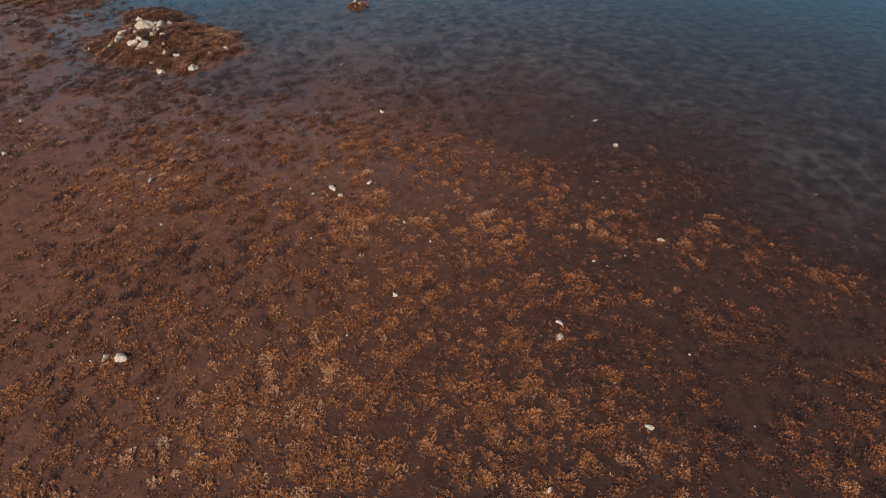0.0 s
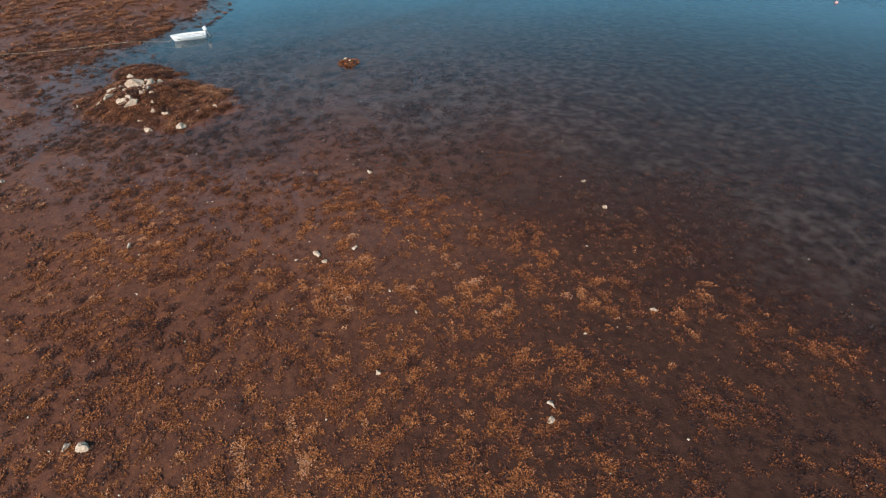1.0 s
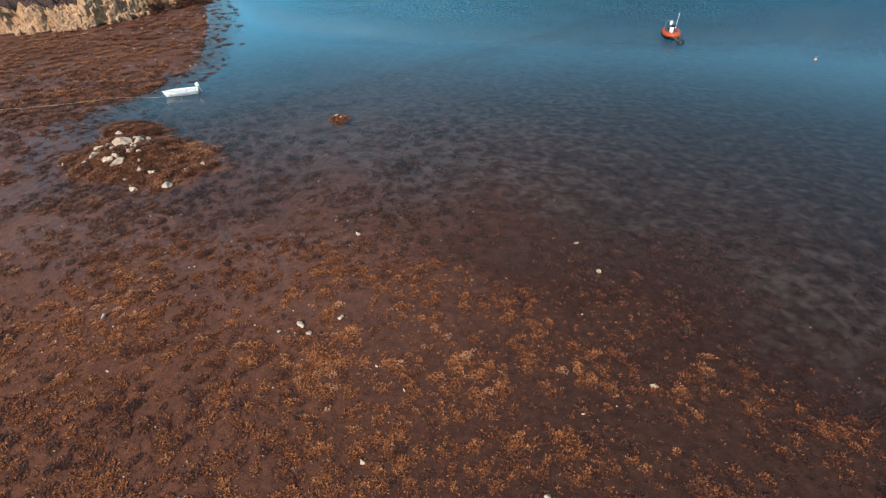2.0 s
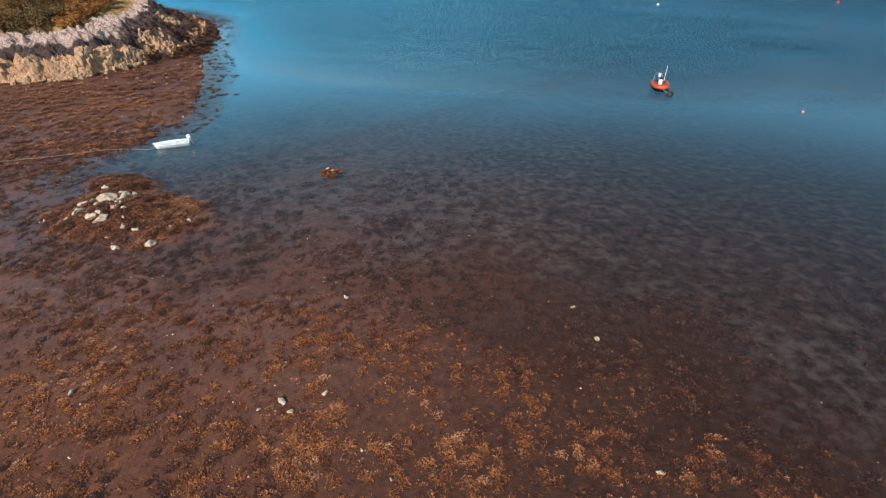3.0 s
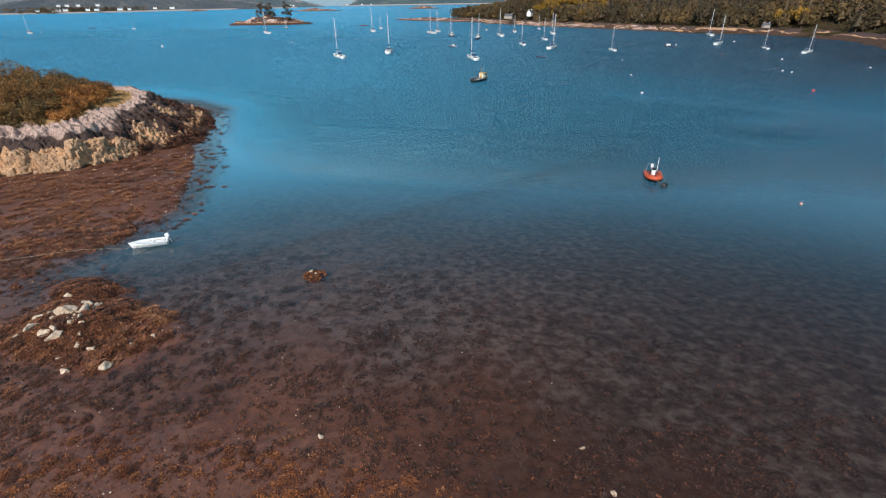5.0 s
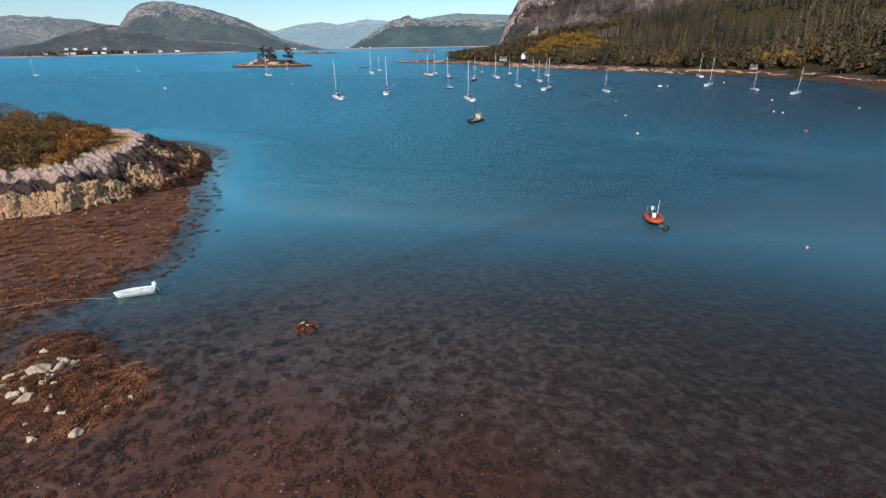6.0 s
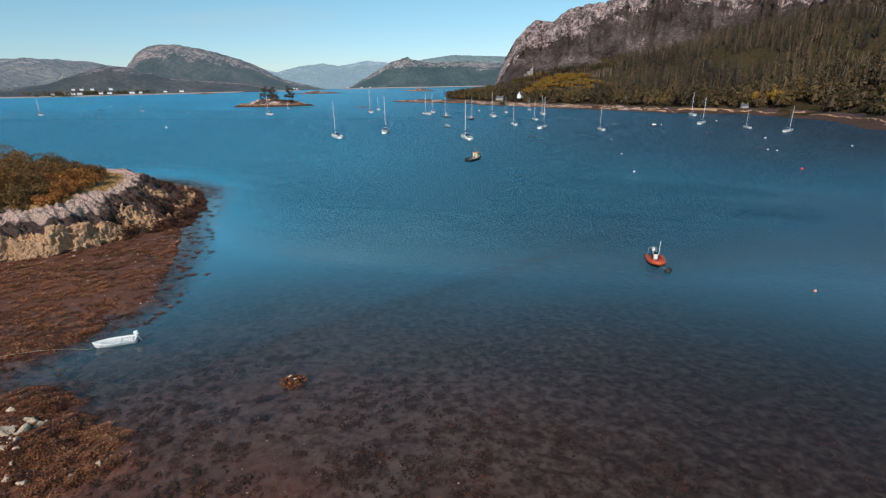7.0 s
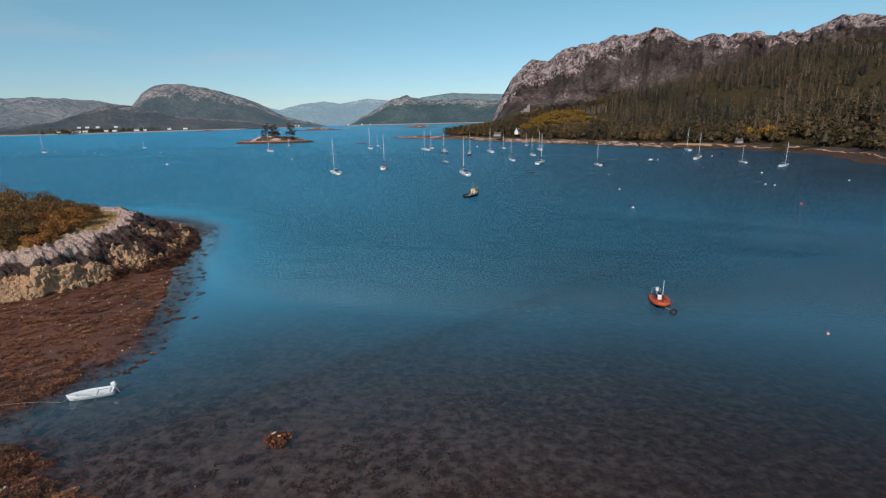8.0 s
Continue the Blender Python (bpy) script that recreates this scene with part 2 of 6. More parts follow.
def water_material():
    """Clear in the shallows; the deeper it is, the more of the light comes back from the water itself."""
    m, nt, b, out = material("sea_water")
    nt.nodes.remove(b)
    d = attr(nt, "depth")
    clear = nt.nodes.new("ShaderNodeBsdfTransparent")
    body = nt.nodes.new("ShaderNodeBsdfDiffuse")
    gloss = nt.nodes.new("ShaderNodeBsdfGlossy")
    nt.links.new(ramp(nt, attr(nt, "open"), [(0.0, (0.03, 0.03, 0.03)), (0.5, (0.2, 0.2, 0.2)), (1.0, (0.28, 0.28, 0.28))]), gloss.inputs["Roughness"])
    tint = ramp(nt, mathn(nt, "DIVIDE", d, 6.0), [(0.0, (0.92, 0.89, 0.86)), (0.12, (0.76, 0.74, 0.73)), (0.25, (0.55, 0.64, 0.68)), (1.0, (0.12, 0.35, 0.45))])
    nt.links.new(tint, clear.inputs["Color"])
    v = coords(nt)
    big = noise_node(nt, v, 0.018, 4, 0.5, 0.8)
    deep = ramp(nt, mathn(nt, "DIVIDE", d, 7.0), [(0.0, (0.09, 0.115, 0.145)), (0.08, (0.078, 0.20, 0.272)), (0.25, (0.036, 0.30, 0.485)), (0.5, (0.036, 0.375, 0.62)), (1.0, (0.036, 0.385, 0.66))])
    # the water's own colour turns darker towards the right
    deep = mixc(nt, attr(nt, "dark_right"), deep, mixc(nt, ramp(nt, mathn(nt, "DIVIDE", d, 7.0), [(0.09, (1, 1, 1)), (0.38, (0, 0, 0))]), ramp(nt, big, [(0.3, (0.026, 0.060, 0.100)), (0.7, (0.030, 0.085, 0.142))]), (0.028, 0.024, 0.028)))
    nt.links.new(deep, body.inputs["Color"])
    cloudy = mathn(nt, "SUBTRACT", 1.0, mathn(nt, "POWER", 2.718, mathn(nt, "MULTIPLY", mathn(nt, "POWER", d, 2.9), -1.1)))
    mix1 = nt.nodes.new("ShaderNodeMixShader")
    nt.links.new(cloudy, mix1.inputs[0])
    nt.links.new(clear.outputs[0], mix1.inputs[1])
    nt.links.new(body.outputs[0], mix1.inputs[2])
    fr = nt.nodes.new("ShaderNodeLayerWeight")
    fr.inputs["Blend"].default_value = 0.5
    mirror = mathn(nt, "ADD", 0.022, mathn(nt, "MULTIPLY", mathn(nt, "POWER", fr.outputs["Facing"], 5.0), 1.2, True))
    mix2 = nt.nodes.new("ShaderNodeMixShader")
    nt.links.new(mirror, mix2.inputs[0])
    nt.links.new(mix1.outputs[0], mix2.inputs[1])
    nt.links.new(gloss.outputs[0], mix2.inputs[2])
    nt.links.new(mix2.outputs[0], out.inputs["Surface"])
    # ripples, stronger in some breezes than in others
    w1 = noise_node(nt, coords(nt, (1.0, 1.1, 1)), 2.3, 3, 0.55, 0.2)
    w2 = noise_node(nt, coords(nt, (1.0, 1.4, 1)), 0.16, 3, 0.5)
    w3 = noise_node(nt, coords(nt, (1.0, 0.26, 1)), 0.8, 2, 0.5)
    breeze = ramp(nt, mathn(nt, "MULTIPLY", noise_node(nt, v, 0.012, 3, 0.5, 0.6), attr(nt, "open")), [(0.0, (0.004, 0.004, 0.004)), (0.55, (1, 1, 1))])
    h = mathn(nt, "MULTIPLY", mathn(nt, "ADD", mathn(nt, "ADD", mathn(nt, "MULTIPLY", w1, 1.25), w2), mathn(nt, "MULTIPLY", w3, 0.3)), breeze)
    n = nt.nodes.new("ShaderNodeBump")
    n.inputs["Strength"].default_value, n.inputs["Distance"].default_value = 1.0, 3.0
    nt.links.new(h, n.inputs["Height"])
    for s in (gloss, fr, body):
        nt.links.new(n.outputs[0], s.inputs["Normal"])
    return m


def hill_mat(name, grass, heath, rock, scale=0.02, rocky=0.5, haze_glow=(0, 0, 0), stretch=(1, 1, 1)):
    """Moor, heath and bare rock on a hillside."""
    m, nt, b, out = material(name)
    v = coords(nt, stretch)
    n1 = noise_node(nt, v, scale, 8, 0.62, 0.5)
    n2 = noise_node(nt, v, scale * 4, 12, 0.78, 0.4)
    g = nt.nodes.new("ShaderNodeNewGeometry")
    sep = nt.nodes.new("ShaderNodeSeparateXYZ")
    nt.links.new(g.outputs["Normal"], sep.inputs[0])
    steep = mathn(nt, "SUBTRACT", 1.0, sep.outputs[2])
    c = mixc(nt, ramp(nt, n1, [(0.4, (0, 0, 0)), (0.6, (1, 1, 1))]), grass, heath)
    c = mixc(nt, ramp(nt, noise_node(nt, v, scale * 9, 8, 0.7), [(0.42, (0.65, 0.65, 0.65)), (0.6, (0, 0, 0))]), c, tuple(x * 0.3 for x in grass))
    n3 = noise_node(nt, v, scale * 17, 8, 0.7, 0.2)
    rk = mathn(nt, "ADD", mathn(nt, "ADD", mathn(nt, "MULTIPLY", n2, 0.65), mathn(nt, "MULTIPLY", n3, 0.35)), mathn(nt, "ADD", mathn(nt, "MULTIPLY", steep, 0.55), mathn(nt, "MULTIPLY", attr(nt, "crag"), 0.30)))
    c2 = ramp(nt, n3, [(0.38, tuple(x * 0.18 for x in rock)), (0.52, rock), (0.66, tuple(x * 1.9 for x in rock))])
    c = mixc(nt, ramp(nt, rk, [(1.02 - rocky * 0.5, (0, 0, 0)), (1.14 - rocky * 0.5, (1, 1, 1))]), c, c2)
    nt.links.new(c, b.inputs["Base Color"])
    b.inputs["Roughness"].default_value = 0.95
    b.inputs["Specular IOR Level"].default_value = 0.1
    bump(nt, b, n2, 1.0, 0.12 / scale)
    if max(haze_glow) > 0:
        b.inputs["Emission Color"].default_value = (*haze_glow, 1)
        b.inputs["Emission Strength"].default_value = 1.0
    return m


def weed_material(name, stops):
    m, nt, b, out = material(name)
    g = nt.nodes.new("ShaderNodeNewGeometry")
    v = coords(nt)
    f = mathn(nt, "ADD", mathn(nt, "MULTIPLY", g.outputs["Random Per Island"], 0.2), mathn(nt, "ADD", mathn(nt, "MULTIPLY", attr(nt, "tint"), 0.72), mathn(nt, "MULTIPLY", noise_node(nt, v, 0.12, 3), 0.16)))
    nt.links.new(ramp(nt, f, stops), b.inputs["Base Color"])
    b.inputs["Roughness"].default_value = 0.62
    b.inputs["Specular IOR Level"].default_value = 0.25
    return m


def crag_mat(name, heath, rock, size, haze_glow, rocky=0.5):
    """Jointed bare rock with dark cracks and ledges over heathery slopes; distance haze is painted in as emission."""
    m, nt, b, out = material(name)
    v = coords(nt)
    n1 = noise_node(nt, v, 0.35 / size, 9, 0.68, 0.3)
    n2 = noise_node(nt, v, 2.2 / size, 8, 0.7)
    vo = nt.nodes.new("ShaderNodeTexVoronoi")
    vo.feature, vo.inputs["Scale"].default_value = "DISTANCE_TO_EDGE", 1.0 / size
    wob = nt.nodes.new("ShaderNodeMix")
    wob.data_type, wob.blend_type = "RGBA", "ADD"
    wob.inputs["Factor"].default_value = 1.0
    nt.links.new(coords(nt, (1.0, 1.0, 0.75)), wob.inputs[6])
    wn_ = nt.nodes.new("ShaderNodeTexNoise")
    wn_.inputs["Scale"].default_value, wn_.inputs["Detail"].default_value = 0.9 / size, 5
    nt.links.new(v, wn_.inputs["Vector"])
    sc = nt.nodes.new("ShaderNodeVectorMath")
    sc.operation, sc.inputs["Scale"].default_value = "SCALE", size * 1.5
    nt.links.new(wn_.outputs["Color"], sc.inputs[0])
    nt.links.new(sc.outputs[0], wob.inputs[7])
    nt.links.new(wob.outputs[2], vo.inputs["Vector"])
    crack = ramp(nt, vo.outputs["Distance"], [(0.02, (0, 0, 0)), (0.13, (1, 1, 1))])
    ledge = noise_node(nt, coords(nt, (0.25, 0.25, 1.6)), 1.2 / size, 6, 0.65, 0.4)
    f = mathn(nt, "ADD", mathn(nt, "MULTIPLY", n2, 0.5), mathn(nt, "MULTIPLY", ledge, 0.5))
    c2 = ramp(nt, f, [(0.40, tuple(x * 0.2 for x in rock)), (0.48, tuple(x * 0.8 for x in rock)), (0.60, tuple(x * 1.7 for x in rock))])
    c2 = mixc(nt, mathn(nt, "ADD", mathn(nt, "MULTIPLY", crack, 0.6), 0.4), tuple(x * 0.2 for x in rock), c2)
    c1 = ramp(nt, mathn(nt, "ADD", mathn(nt, "MULTIPLY", n1, 0.55), mathn(nt, "MULTIPLY", n2, 0.45)), [(0.40, tuple(x * 0.45 for x in heath)), (0.5, heath), (0.60, tuple(x * 2.2 for x in heath))])
    rk = mathn(nt, "ADD", mathn(nt, "ADD", mathn(nt, "MULTIPLY", n1, 0.75), mathn(nt, "MULTIPLY", n2, 0.5)), mathn(nt, "MULTIPLY", attr(nt, "crag"), 0.42))
    c = mixc(nt, ramp(nt, rk, [(1.06 - rocky * 0.4, (0, 0, 0)), (1.11 - rocky * 0.4, (1, 1, 1))]), c1, c2)
    nt.links.new(c, b.inputs["Base Color"])
    b.inputs["Roughness"].default_value = 0.95
    b.inputs["Specular IOR Level"].default_value = 0.1
    bump(nt, b, mathn(nt, "ADD", mathn(nt, "ADD", n1, f), mathn(nt, "MULTIPLY", crack, 0.35)), 1.0, size * 1.1)
    if max(haze_glow) > 0:
        b.inputs["Emission Color"].default_value = (*haze_glow, 1)
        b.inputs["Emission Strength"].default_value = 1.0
    return m


def buttress_mat(name, heath, rock, size=1.0, haze_glow=(0, 0, 0), bare=0.5):
    """Pinkish-grey ice-worn rock, broken by slanting gullies full of heather, over a heathery slope; haze as emission,
    as for crag_mat.
    """
    m, nt, b, out = material(name)
    v = coords(nt)
    big = noise_node(nt, v, 0.012 / size, 6, 0.6, 0.4)
    fine = noise_node(nt, v, 0.13 / size, 8, 0.75, 0.2)
    mp = nt.nodes.new("ShaderNodeMapping")
    mp.inputs["Rotation"].default_value = (0, radians(35), 0)
    mp.inputs["Scale"].default_value = (1.0, 0.8, 0.45)
    nt.links.new(v, mp.inputs["Vector"])
    gully = noise_node(nt, mp.outputs["Vector"], 0.045 / size, 8, 0.7, 0.3)
    f = mathn(nt, "ADD", mathn(nt, "MULTIPLY", fine, 0.58), mathn(nt, "MULTIPLY", gully, 0.42))
    c2 = ramp(nt, f, [(0.42, tuple(x * 0.10 for x in rock)), (0.47, tuple(x * 0.4 for x in rock)), (0.52, rock), (0.58, tuple(x * 1.8 for x in rock))])
    c1 = ramp(nt, mathn(nt, "ADD", mathn(nt, "MULTIPLY", big, 0.45), mathn(nt, "MULTIPLY", fine, 0.55)), [(0.38, tuple(x * 0.32 for x in heath)), (0.5, heath), (0.60, tuple(x * 2.3 for x in heath))])
    rk = mathn(nt, "ADD", attr(nt, "crag"), mathn(nt, "ADD", mathn(nt, "MULTIPLY", mathn(nt, "SUBTRACT", big, 0.5), 2.3), mathn(nt, "MULTIPLY", mathn(nt, "SUBTRACT", fine, 0.5), 1.5)))
    nt.links.new(mixc(nt, ramp(nt, rk, [(0.92 - bare, (0, 0, 0)), (1.08 - bare, (1, 1, 1))]), c1, c2), b.inputs["Base Color"])
    b.inputs["Roughness"].default_value = 0.95
    b.inputs["Specular IOR Level"].default_value = 0.1
    bump(nt, b, mathn(nt, "ADD", f, mathn(nt, "MULTIPLY", big, 0.6)), 1.0, 14.0 * size)
    if max(haze_glow) > 0:
        b.inputs["Emission Color"].default_value = (*haze_glow, 1)
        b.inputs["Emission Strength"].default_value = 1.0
    return m


MUD, WATER = mud_material(), water_material()
WEED = weed_material("bladder_wrack", [(0.12, (0.016, 0.010, 0.011)), (0.26, (0.045, 0.019, 0.014)), (0.42, (0.15, 0.050, 0.022)), (0.57, (0.29, 0.088, 0.024)), (0.72, (0.43, 0.150, 0.036)), (0.9, (0.52, 0.275, 0.165))])
BROWNWEED = weed_material("knotted_wrack", [(0.12, (0.022, 0.014, 0.012)), (0.28, (0.065, 0.033, 0.023)), (0.44, (0.165, 0.060, 0.031)), (0.58, (0.275, 0.092, 0.036)), (0.74, (0.35, 0.155, 0.068)), (0.9, (0.43, 0.25, 0.15))])
STONE = rock_mat("pale_stone", [(0.36, (0.20, 0.13, 0.09)), (0.47, (0.52, 0.38, 0.27)), (0.64, (0.76, 0.61, 0.45))], 3.0)
PINKROCK = rock_mat("pinkish_shore_rock", [(0.38, (0.06, 0.036, 0.028)), (0.5, (0.26, 0.165, 0.13)), (0.64, (0.52, 0.38, 0.31))], 0.8)
GORSE = leaf_mat("gorse_leaves", [(0.34, (0.06, 0.036, 0.015)), (0.48, (0.17, 0.090, 0.030)), (0.6, (0.30, 0.138, 0.040)), (0.74, (0.48, 0.215, 0.058))], size=0.5, each=0.25)
OLIVE = leaf_mat("olive_gorse_leaves", [(0.34, (0.042, 0.032, 0.014)), (0.48, (0.12, 0.078, 0.028)), (0.6, (0.24, 0.128, 0.040)), (0.74, (0.42, 0.195, 0.055))], size=0.5, each=0.25)
BRACKEN = leaf_mat("bracken_fronds", [(0.34, (0.12, 0.05, 0.018)), (0.48, (0.30, 0.125, 0.034)), (0.62, (0.46, 0.19, 0.048)), (0.76, (0.60, 0.29, 0.09))], size=0.6, each=0.25)
PALEBARK = rock_mat("pale_bark", [(0.3, (0.16, 0.10, 0.07)), (0.7, (0.36, 0.25, 0.18))], 2.0, (1, 1, 0.3))
BARK = rock_mat("bark", [(0.3, (0.06, 0.04, 0.03)), (0.7, (0.16, 0.11, 0.08))], 2.0, (1, 1, 0.3))
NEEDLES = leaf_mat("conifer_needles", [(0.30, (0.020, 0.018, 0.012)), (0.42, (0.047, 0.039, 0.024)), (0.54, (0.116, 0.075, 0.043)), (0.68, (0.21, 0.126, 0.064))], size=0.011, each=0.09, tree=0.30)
LEAVES = leaf_mat("broad_leaves", [(0.32, (0.026, 0.021, 0.012)), (0.5, (0.082, 0.056, 0.026)), (0.62, (0.145, 0.090, 0.033)), (0.76, (0.27, 0.155, 0.034))], size=0.03, each=0.16)
YELLOW = leaf_mat("gorse_in_flower", [(0.2, (0.09, 0.055, 0.012)), (0.5, (0.23, 0.128, 0.018)), (0.8, (0.42, 0.215, 0.025))])
WHITE = plain("white_gelcoat", (0.80, 0.79, 0.76), 0.3, vary=0.08)
RED = plain("red_plastic", (0.55, 0.05, 0.05), 0.4)
BLACK = plain("black_rubber", (0.02, 0.02, 0.022), 0.5)
ORANGE = plain("orange_rubber", (0.50, 0.075, 0.022), 0.5)
GREY = plain("grey_paint", (0.25, 0.27, 0.28), 0.45)
DARKRED = plain("shaded_red_floor_paint", (0.24, 0.035, 0.018), 0.6)
NAVY = plain("dark_blue_paint", (0.02, 0.035, 0.07), 0.35)
HULLBLACK = plain("black_hull_paint", (0.022, 0.022, 0.024), 0.4, vary=0.4)
CREAM = plain("cream_paint", (0.76, 0.70, 0.56), 0.4)
AMBER = plain("orange_yellow_paint", (0.62, 0.30, 0.04), 0.45)
STEEL = plain("polished_steel", (0.62, 0.63, 0.64), 0.3, 1.0)
ALU = plain("pale_aluminium_spar", (0.72, 0.73, 0.74), 0.4, 0.2)
CANVAS = plain("blue_canvas", (0.03, 0.06, 0.14), 0.8)
GLASS = plain("dark_window_glass", (0.02, 0.025, 0.03), 0.12)
TEAK = plain("worn_teak", (0.22, 0.14, 0.08), 0.7)
ROPE = plain("sandy_rope", (0.46, 0.36, 0.25), 0.9)
LIME = plain("white_limewash", (0.84, 0.82, 0.78), 0.85)
SLATE = plain("grey_slate", (0.10, 0.10, 0.11), 0.7)
SANDSTONE = plain("grey_sandstone", (0.36, 0.31, 0.27), 0.9)
ANTIFOUL = plain("dull_red_bottom_paint", (0.25, 0.06, 0.04), 0.7)
TANROCK = rock_mat("tan_rock", [(0.38, (0.13, 0.07, 0.038)), (0.49, (0.42, 0.25, 0.14)), (0.66, (0.62, 0.41, 0.25))], 1.5)

# ---- shore, sea bed and water ----
SHORE = [(120, -160), (55, -28), (34, -6), (23, 6.5), (14, 14), (5, 19.5), (-5, 23), (-14, 25), (-22, 22.5), (-33, 27), (-38.5, 31), (-39, 36),
         (-37.5, 40), (-36.8, 44), (-37, 49), (-40, 54), (-45, 62), (-50, 69), (-55, 76), (-61, 85.5), (-67.5, 96), (-78, 101.5), (-100, 105),
         (-140, 96), (-260, 70), (-400, -200)]


def far_from(line, x, y):
    best = np.full(np.shape(x), 1e9)
    for (x0, y0), (x1, y1) in zip(line, line[1:]):
        dx, dy = x1 - x0, y1 - y0
        k = np.clip(((x - x0) * dx + (y - y0) * dy) / (dx * dx + dy * dy), 0, 1)
        best = np.minimum(best, np.hypot(x - x0 - k * dx, y - y0 - k * dy))
    return best


def bed(x, y):
    """Height of the mud and the sea bed."""
    d = inland(SHORE, x, y)
    steep = np.where(d < 0, 1 + 9 * smooth(3, 24, far_from(SHORE[:8], x, y) + d) * smooth(31, 40, y), 1)
    d = np.where(d < 0, np.maximum(d * steep, -far_from(SHORE[:8], x, y)), d)
    wob = (fbm(x * 0.12, y * 0.12, 3, 5) - 0.5) * 0.18 + (fbm(x * 0.6, y * 0.6, 3, 9) - 0.5) * 0.12
    land = 0.02 + 0.011 * np.minimum(d, 60)
    sea = 0.02 - 0.020 * np.minimum(-d, 30) - 0.005 * np.clip(-d - 7, 0, 22) * (1 - 0.75 * smooth(-8, 14, x)) - 0.028 * np.clip(-d - 30, 0, 60) - 0.03 * np.clip(-d - 90, 0, 200)
    z = np.where(d > 0, land, sea) + wob * np.clip(1 - np.maximum(-d, 0) / 60, 0.3, 1)
    z = z - 0.1 * smooth(34, 46, y) * smooth(3, -14, x) * smooth(-4, -12, d)
    # the weed-grown mound of stones and a low hump beside it
    r = np.hypot((x + 28.0) / 7.0, (y - 30.0) / 4.1) + 0.45 * (fbm(x * 0.55, y * 0.55, 3, 33) - 0.5)
    z = np.maximum(z, 1.25 * (1 - smooth(0.0, 1.1, r)) - 0.12 + 0.2 * (fbm(x * 0.7, y * 0.7, 3, 3) - 0.5) - 30 * smooth(1.0, 2.5, r))
    r = np.hypot((x + 32.2) / 3.6, (y - 34.0) / 2.0) + 0.6 * (fbm(x * 0.6, y * 0.6, 3, 34) - 0.5)
    z = np.maximum(z, 0.5 * (1 - smooth(0.0, 1.1, r)) - 0.05 - 30 * smooth(1.0, 2.5, r))
    # pools and spits along the weedy shore
    ragged = np.clip(1 - np.abs(d) / 5, 0, 1) * smooth(-26, -34, x)
    z = z + 0.30 * (fbm(x * 0.30, y * 0.42, 3, 36) - 0.5) * ragged
    return z


def spread(lo, hi, step, far):
    """Lines close together from lo to hi and ever wider out to far."""
    a = list(np.arange(lo, hi + step / 2, step))
    d, up, down = step, [a[-1]], [a[0]]
    while up[-1] < far:
        d *= 1.14
        up.append(up[-1] + d)
    d = step
    while down[-1] > -far:
        d *= 1.14
        down.append(down[-1] - d)
    return np.array(down[:0:-1] + a + up[1:])


X, Y = np.meshgrid(spread(-62, 45, 0.55, 4900), spread(-2, 95, 0.6, 4900), indexing="ij")
Z = bed(X, Y)
sandy = smooth(0.0, 0.25, -Z) * (1 - 0.3 * smooth(-10, 10, X - 0.35 * (Y - 30)))
ground = tagged(new("ground", grid_mesh("ground", X, Y, Z, MUD, {"sand": sandy, "wet": smooth(4, -16, X) * smooth(13, 24, Y) * (1 - 0.6 * smooth(42, 50, Y)) * (1 - smooth(0.25, 0.5, Z)), "dark_mud": 0.95 * smooth(-15, 6, X + 0.2 * (15 - Y)) * (1 - smooth(60, 120, Y))})), "wet brown tidal mud flat sloping under the sea", "ground", kind="structure")
X, Y = np.meshgrid(spread(-75, 60, 1.2, 4900), spread(0, 160, 1.2, 4900), indexing="ij")
depth = np.maximum(0, -bed(X, Y))
right_mask = smooth(-0.35, 0.6, (X + 0.2 * Y) / (np.abs(Y) + 25)) * (1 - 0.28 * smooth(40, 60, Y) * (1 - smooth(100, 180, Y)))
wide = smooth(58, 92, Y) * smooth(3, 20, -inland(SHORE, X, Y)) * (1 - 0.86 * smooth(-16, 34, X - 0.15 * (Y - 60) - 3 + 46 * (fbm(X * 0.03, Y * 0.05, 3, 71) - 0.5))) * (1 - 0.5 * smooth(260, 500, Y))
wide = np.maximum(wide, 0.5 * smooth(85, 150, Y))
water = tagged(new("water", grid_mesh("water", X, Y, X * 0, WATER, {"depth": depth, "open": wide, "dark_right": right_mask})), "clear calm sea turning from brown shallows to blue", "water", kind="structure")

# ---- the rocky headland ----
CLIFF = [(-140, 30), (-80, 46), (-63.5, 55), (-58.7, 58.3), (-57, 63), (-55.2, 67), (-52.6, 73.8), (-55.3, 79.2), (-60, 87.4), (-67, 94.6), (-77, 99.5), (-98, 102), (-135, 92), (-230, 65), (-260, 20)]


